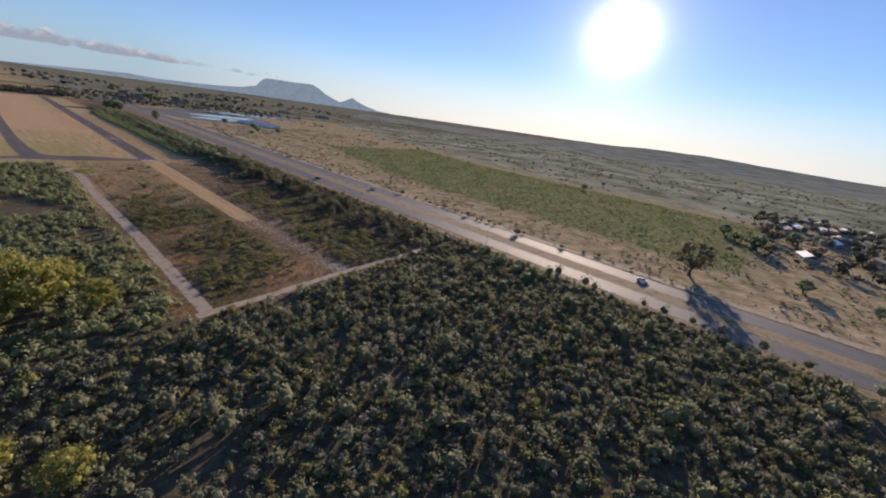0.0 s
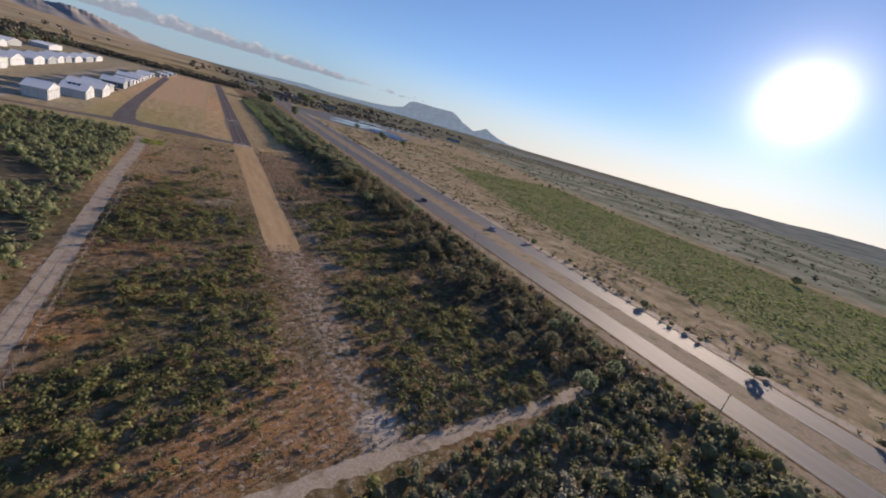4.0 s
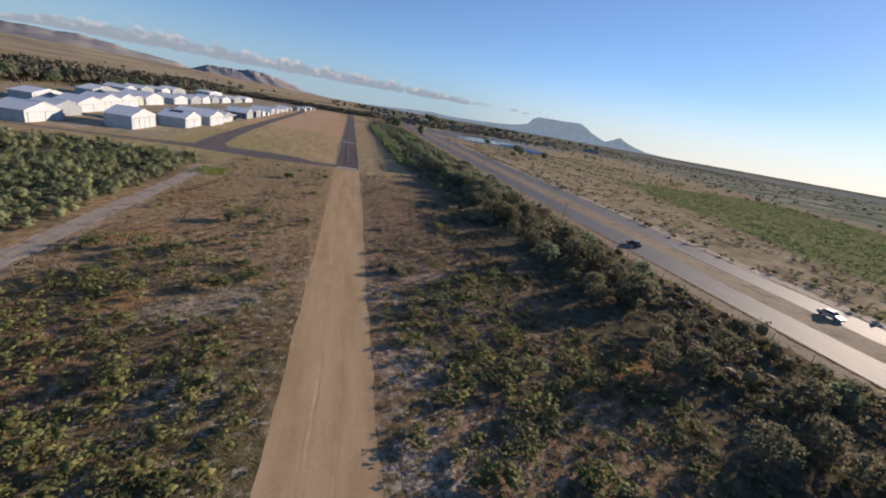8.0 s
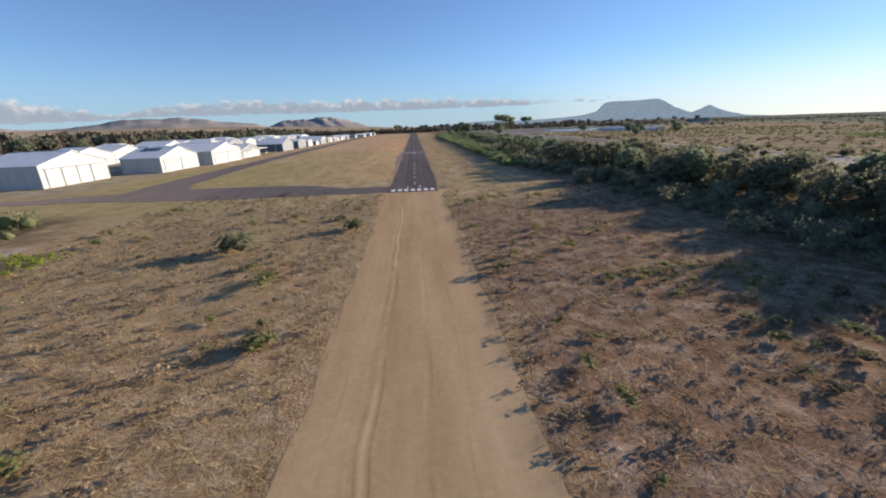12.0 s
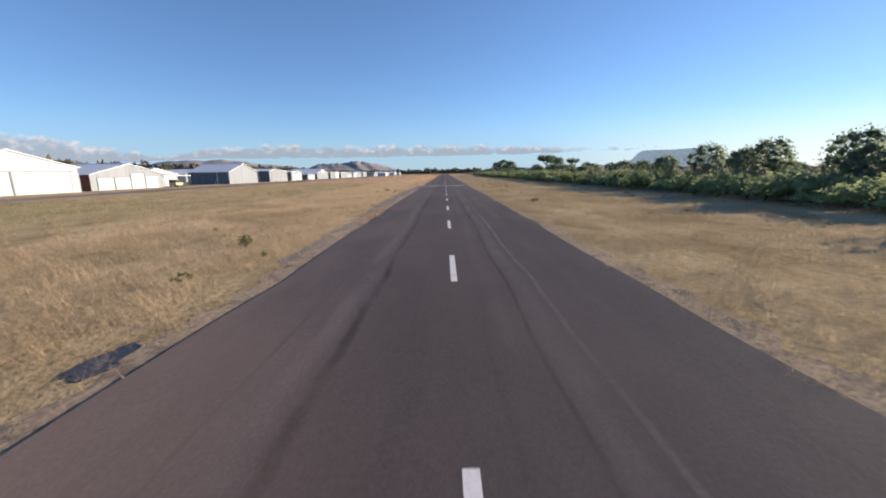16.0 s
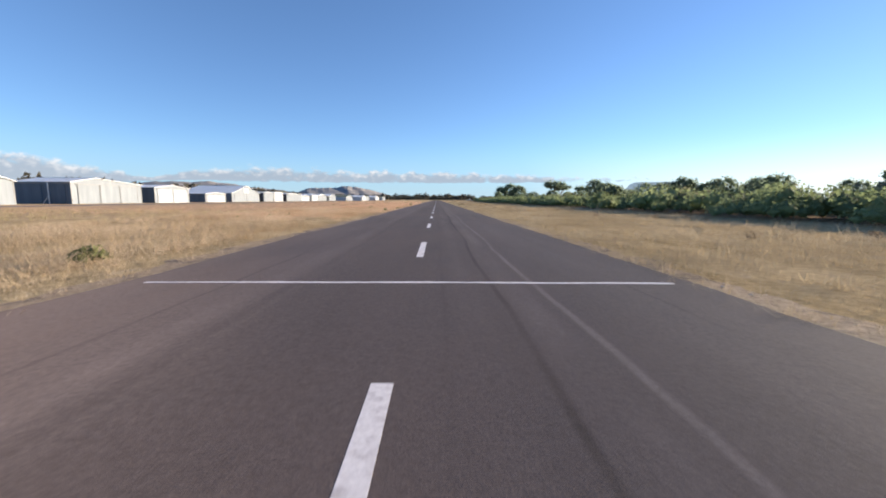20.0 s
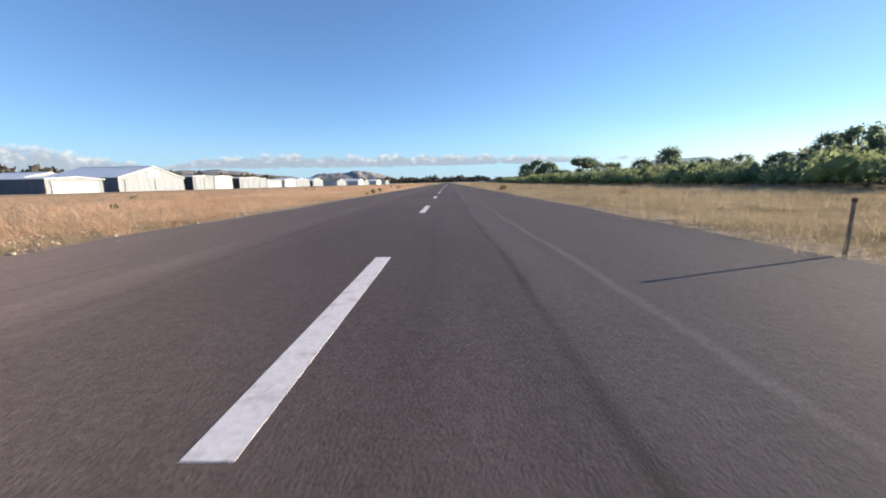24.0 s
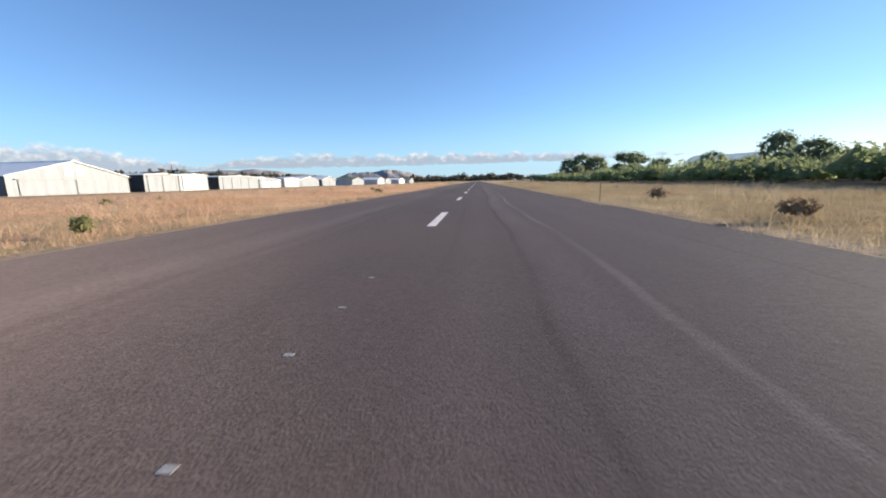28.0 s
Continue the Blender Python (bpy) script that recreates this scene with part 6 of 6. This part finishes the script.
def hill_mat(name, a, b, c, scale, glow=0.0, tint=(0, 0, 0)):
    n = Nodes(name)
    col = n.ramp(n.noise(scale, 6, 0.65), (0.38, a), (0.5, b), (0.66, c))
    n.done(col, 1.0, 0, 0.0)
    # emission here only paints haze over the slopes
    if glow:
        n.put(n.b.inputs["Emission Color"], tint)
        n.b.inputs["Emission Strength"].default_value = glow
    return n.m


# haze is put into these three base colours by making them paler
HILL_GOLD = hill_mat("stubble_hills", (0.27, 0.215, 0.145), (0.385, 0.305, 0.2), (0.46, 0.37, 0.255), 0.004)
HILL_DARK = hill_mat("heath_hills", (0.235, 0.235, 0.235), (0.31, 0.295, 0.28), (0.42, 0.37, 0.32), 0.005)
HILL_EAST = hill_mat("dune_ridge", (0.17, 0.19, 0.165), (0.24, 0.25, 0.215), (0.31, 0.31, 0.26), 0.012)
# bluish emission stands in for the haze before the farthest mountains
FAR_HAZE = hill_mat("hazed_mountain", (0.04, 0.05, 0.06), (0.09, 0.11, 0.13), (0.16, 0.18, 0.2), 0.012, 0.24, (0.42, 0.6, 0.76))
ridge("stubble_hills", [(-80, 40), (-60, 46), (-48, 52), (-40, 44), (-30, 52), (-22, 40), (-14, 30), (-8, 16), (0, 3)], 2900, 1500, HILL_GOLD, 1, "pale golden stubble hills")
ridge("heath_hills_west", [(-75, 60), (-60, 80), (-46, 95), (-41, 66), (-38, 90), (-34, 122), (-29, 134), (-26, 122), (-23.6, 100), (-20.5, 72), (-18.5, 28)], 3900, 700, HILL_DARK, 2, "brown heath-covered hills", 0.08)
ridge("heath_hills_north", [(-20, 20), (-17.7, 92), (-15, 104), (-12.3, 118), (-10, 104), (-8, 64), (-6, 22), (-3, 4)], 3950, 700, HILL_DARK, 3, "brown rounded hill with stubble patches", 0.06)
ridge("east_ridge", [(40, 0.3), (58, 1.0), (66, 3), (69.5, 7), (73, 25), (77, 27), (82, 38), (88, 40), (94, 34), (100, 26), (107, 10), (116, 2)], 2400, 1100, HILL_EAST, 4, "dark dune ridge towards the sea", 0.05)
ridge("far_range", [(2, 4), (8, 30), (11.5, 44), (14, 30), (18, 40), (22, 50), (25, 30)], 4640, 120, FAR_HAZE, 5, "far mountain range tinted blue with painted haze", 0.04)
ridge("table_mountain", [(15, 20), (20.3, 46), (23.0, 66), (24.8, 98), (25.5, 168), (26.1, 190), (28.6, 192), (31.9, 196), (32.6, 168), (33.6, 112), (35.5, 52), (36.4, 84), (37.2, 120), (38.0, 84), (39.2, 46), (40.8, 14), (42.8, 2)], 4700, 160, FAR_HAZE, 6, "far flat-topped mountain with a pointed peak, tinted blue with painted haze", 0.012)


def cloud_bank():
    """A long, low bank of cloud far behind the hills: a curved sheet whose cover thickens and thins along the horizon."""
    n, rows = 620, 40
    deg, z = np.linspace(-100, 34, n), np.linspace(60, 400, rows)[:, None]
    az = np.radians(deg)
    base = np.interp(deg, [-100, -60, -40, -34, -8, 10, 34], [80, 90, 110, 150, 160, 172, 190])
    thick = np.interp(deg, [-100, -60, -52, -44, -38, -34.5, -31, -22, -8, 2, 8, 13, 20, 34], [240, 240, 260, 220, 120, 36, 120, 165, 155, 140, 115, 92, 80, 60])
    h = (z - base[None]) / thick[None]
    rise = np.clip(h / 0.22, 0, 1)
    fall = np.clip((1.25 - h) / 0.75, 0, 1)
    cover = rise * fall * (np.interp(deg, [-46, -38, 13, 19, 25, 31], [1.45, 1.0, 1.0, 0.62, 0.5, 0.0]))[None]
    V = np.stack([np.broadcast_to(np.sin(az)[None] * 4480, h.shape), np.broadcast_to(np.cos(az)[None] * 4480, h.shape), np.broadcast_to(z, h.shape)], 2).reshape(-1, 3)
    i = (np.arange(rows - 1)[:, None] * n + np.arange(n - 1)[None]).ravel()
    F = np.concatenate([np.stack([i, i + 1, i + n], 1), np.stack([i + 1, i + n + 1, i + n], 1)])
    m = Nodes("painted_cloud_light")
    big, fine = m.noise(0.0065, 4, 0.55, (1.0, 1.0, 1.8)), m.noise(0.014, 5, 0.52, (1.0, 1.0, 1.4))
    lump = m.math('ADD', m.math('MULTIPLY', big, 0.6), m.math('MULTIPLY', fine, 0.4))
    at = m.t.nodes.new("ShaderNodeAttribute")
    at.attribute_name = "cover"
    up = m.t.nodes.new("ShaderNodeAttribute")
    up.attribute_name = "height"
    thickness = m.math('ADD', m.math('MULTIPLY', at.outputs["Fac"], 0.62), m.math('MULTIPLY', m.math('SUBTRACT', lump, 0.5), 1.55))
    # bright crests and grey undersides are painted by height into the sheet's own glow
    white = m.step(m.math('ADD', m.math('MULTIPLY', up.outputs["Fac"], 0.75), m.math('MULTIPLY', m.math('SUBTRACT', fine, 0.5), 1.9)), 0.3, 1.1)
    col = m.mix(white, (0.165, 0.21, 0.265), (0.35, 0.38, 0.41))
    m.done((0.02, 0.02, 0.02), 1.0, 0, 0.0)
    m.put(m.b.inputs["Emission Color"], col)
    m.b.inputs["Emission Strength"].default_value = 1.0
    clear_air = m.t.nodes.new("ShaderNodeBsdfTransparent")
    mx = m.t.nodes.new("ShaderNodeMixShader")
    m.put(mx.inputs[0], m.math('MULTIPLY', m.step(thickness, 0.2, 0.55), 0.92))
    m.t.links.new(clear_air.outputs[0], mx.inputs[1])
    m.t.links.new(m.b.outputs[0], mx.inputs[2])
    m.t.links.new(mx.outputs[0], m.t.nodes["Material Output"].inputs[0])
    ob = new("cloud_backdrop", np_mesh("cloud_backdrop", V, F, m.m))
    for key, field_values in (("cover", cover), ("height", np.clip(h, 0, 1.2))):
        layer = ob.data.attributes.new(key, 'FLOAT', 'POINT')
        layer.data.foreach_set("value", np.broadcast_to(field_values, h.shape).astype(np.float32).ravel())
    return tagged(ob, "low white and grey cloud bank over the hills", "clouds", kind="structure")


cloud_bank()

# a ditch in the grass by the asphalt, its shaded, wet hollow painted as a flat black patch, and bare red soil past it
def ground_patch(name, x, y, a, b, z, material, seed, label=""):
    r = np.random.RandomState(seed)
    bm = bmesh.new()
    k = np.arange(0, 6.28, 0.2)
    w = 1 + np.convolve(r.randn(len(k)) * 0.22, [0.3, 0.4, 0.3], 'same')
    rim = [bm.verts.new((x + a * q * math.cos(t), y + b * q * math.sin(t), z)) for t, q in zip(k, w)]
    low = [bm.verts.new((v.co.x, v.co.y, 0.0)) for v in rim]
    bm.faces.new(rim)
    for i in range(len(rim)):
        j = (i + 1) % len(rim)
        bm.faces.new((low[i], low[j], rim[j], rim[i]))
    return tagged(part(name, bm, material), kind="structure")


MAT_DITCH = mottled("ditch_hollow_black", (0.012, 0.012, 0.014), (0.03, 0.028, 0.03), (0.07, 0.055, 0.045), 1.2, 6.0, 0.35, 0, 0.5, 0.03, 0.4)
MAT_REDSOIL = mottled("bare_red_soil", (0.3, 0.165, 0.09), (0.44, 0.26, 0.15), (0.22, 0.14, 0.09), 0.9, 7.0, 0.95, 0, 0.7, 0.03, 0.1)
ground_patch("ditch", -5.1, 31.9, 0.26, 0.6, 0.016, MAT_DITCH, 420)
ground_patch("ditch_end", -5.3, 30.0, 0.14, 0.22, 0.016, MAT_DITCH, 421)
for k, (x, y, a, b) in enumerate(((-5.0, 27.6, 0.45, 1.6), (-4.95, 50.5, 0.4, 2.6), (-4.9, 55.5, 0.35, 1.8), (5.6, 26.0, 0.8, 1.4), (7.4, 20.0, 1.2, 1.6))):
    ground_patch("bare_soil", x, y, a, b, 0.014, (MAT_REDSOIL, MAT_TRACK)[x > 0], 430 + k)

# weeds standing alone at the asphalt edge
EDGE_WEEDS = ((-5.0, 190.5, 0.22, 1.2), (5.2, 194.4, 0.24, 1.0), (-5.1, 188.6, 0.16, 0.8), (-5.2, 150.8, 0.25, 0.9), (-5.5, 154.2, 0.2, 0.8), (-6.5, 116.0, 0.3, 0.8), (-5.6, 197.0, 0.2, 1.3), (5.9, 198.0, 0.25, 1.1), (-6.9, 221.3, 0.3, 0.9), (-5.0, 162.4, 0.2, 0.7), (6.8, 205.0, 0.3, 1.0), (-7.6, 41.0, 0.35, 0.8), (6.6, 97.0, 0.3, 0.8), (7.4, 60.0, 0.35, 0.7), (-8.5, 84.0, 0.35, 0.8))
for k, (x, y, q, h) in enumerate(EDGE_WEEDS):
    scatter("edge_weed", [bush_form(240 + k, 3, 64, 0.26, 0.9, 0.74)], [(x, y)], [q], [q * h], (LEAF_SCRUB, LEAF_DRY)[k % 3 == 1], ("dull green weed tuft at the asphalt edge", "dry brown weed tuft at the asphalt edge")[k % 3 == 1], "weed", seed=k, kind="thing")

# loose rubble at the broken asphalt edge
rubble = [clumps(np.random.RandomState(400 + k), [(0, 0, 0.35)], [0.9], 1, 0.01, 0.8, 0.6) for k in range(4)]
p, r = spots(-6.2, -4.15, 150, 176, 0.05, 410, lambda x, y: np.clip(0.8 - (-4.2 - x) * 0.4, 0.05, 1))
s = sized(r, len(p), 0.015, 0.06, 2.0)
scatter("rubble", rubble, p, s, s, MAT_STONE, "pale broken stones beside the asphalt", "stones", seed=40)
p, r = spots(4.35, 6.2, 12, 270, 0.12, 411, lambda x, y: np.clip(1.1 - (x - 4.4) * 0.6, 0.05, 0.9) * (0.25 + 0.75 * (field(x, y, 7, 41) > 0.42)))
s = sized(r, len(p), 0.012, 0.05, 2.2)
scatter("edge_stones", rubble, p, s, s * 0.8, MAT_STONE, "small loose stones along the runway edge", "stones", seed=41)
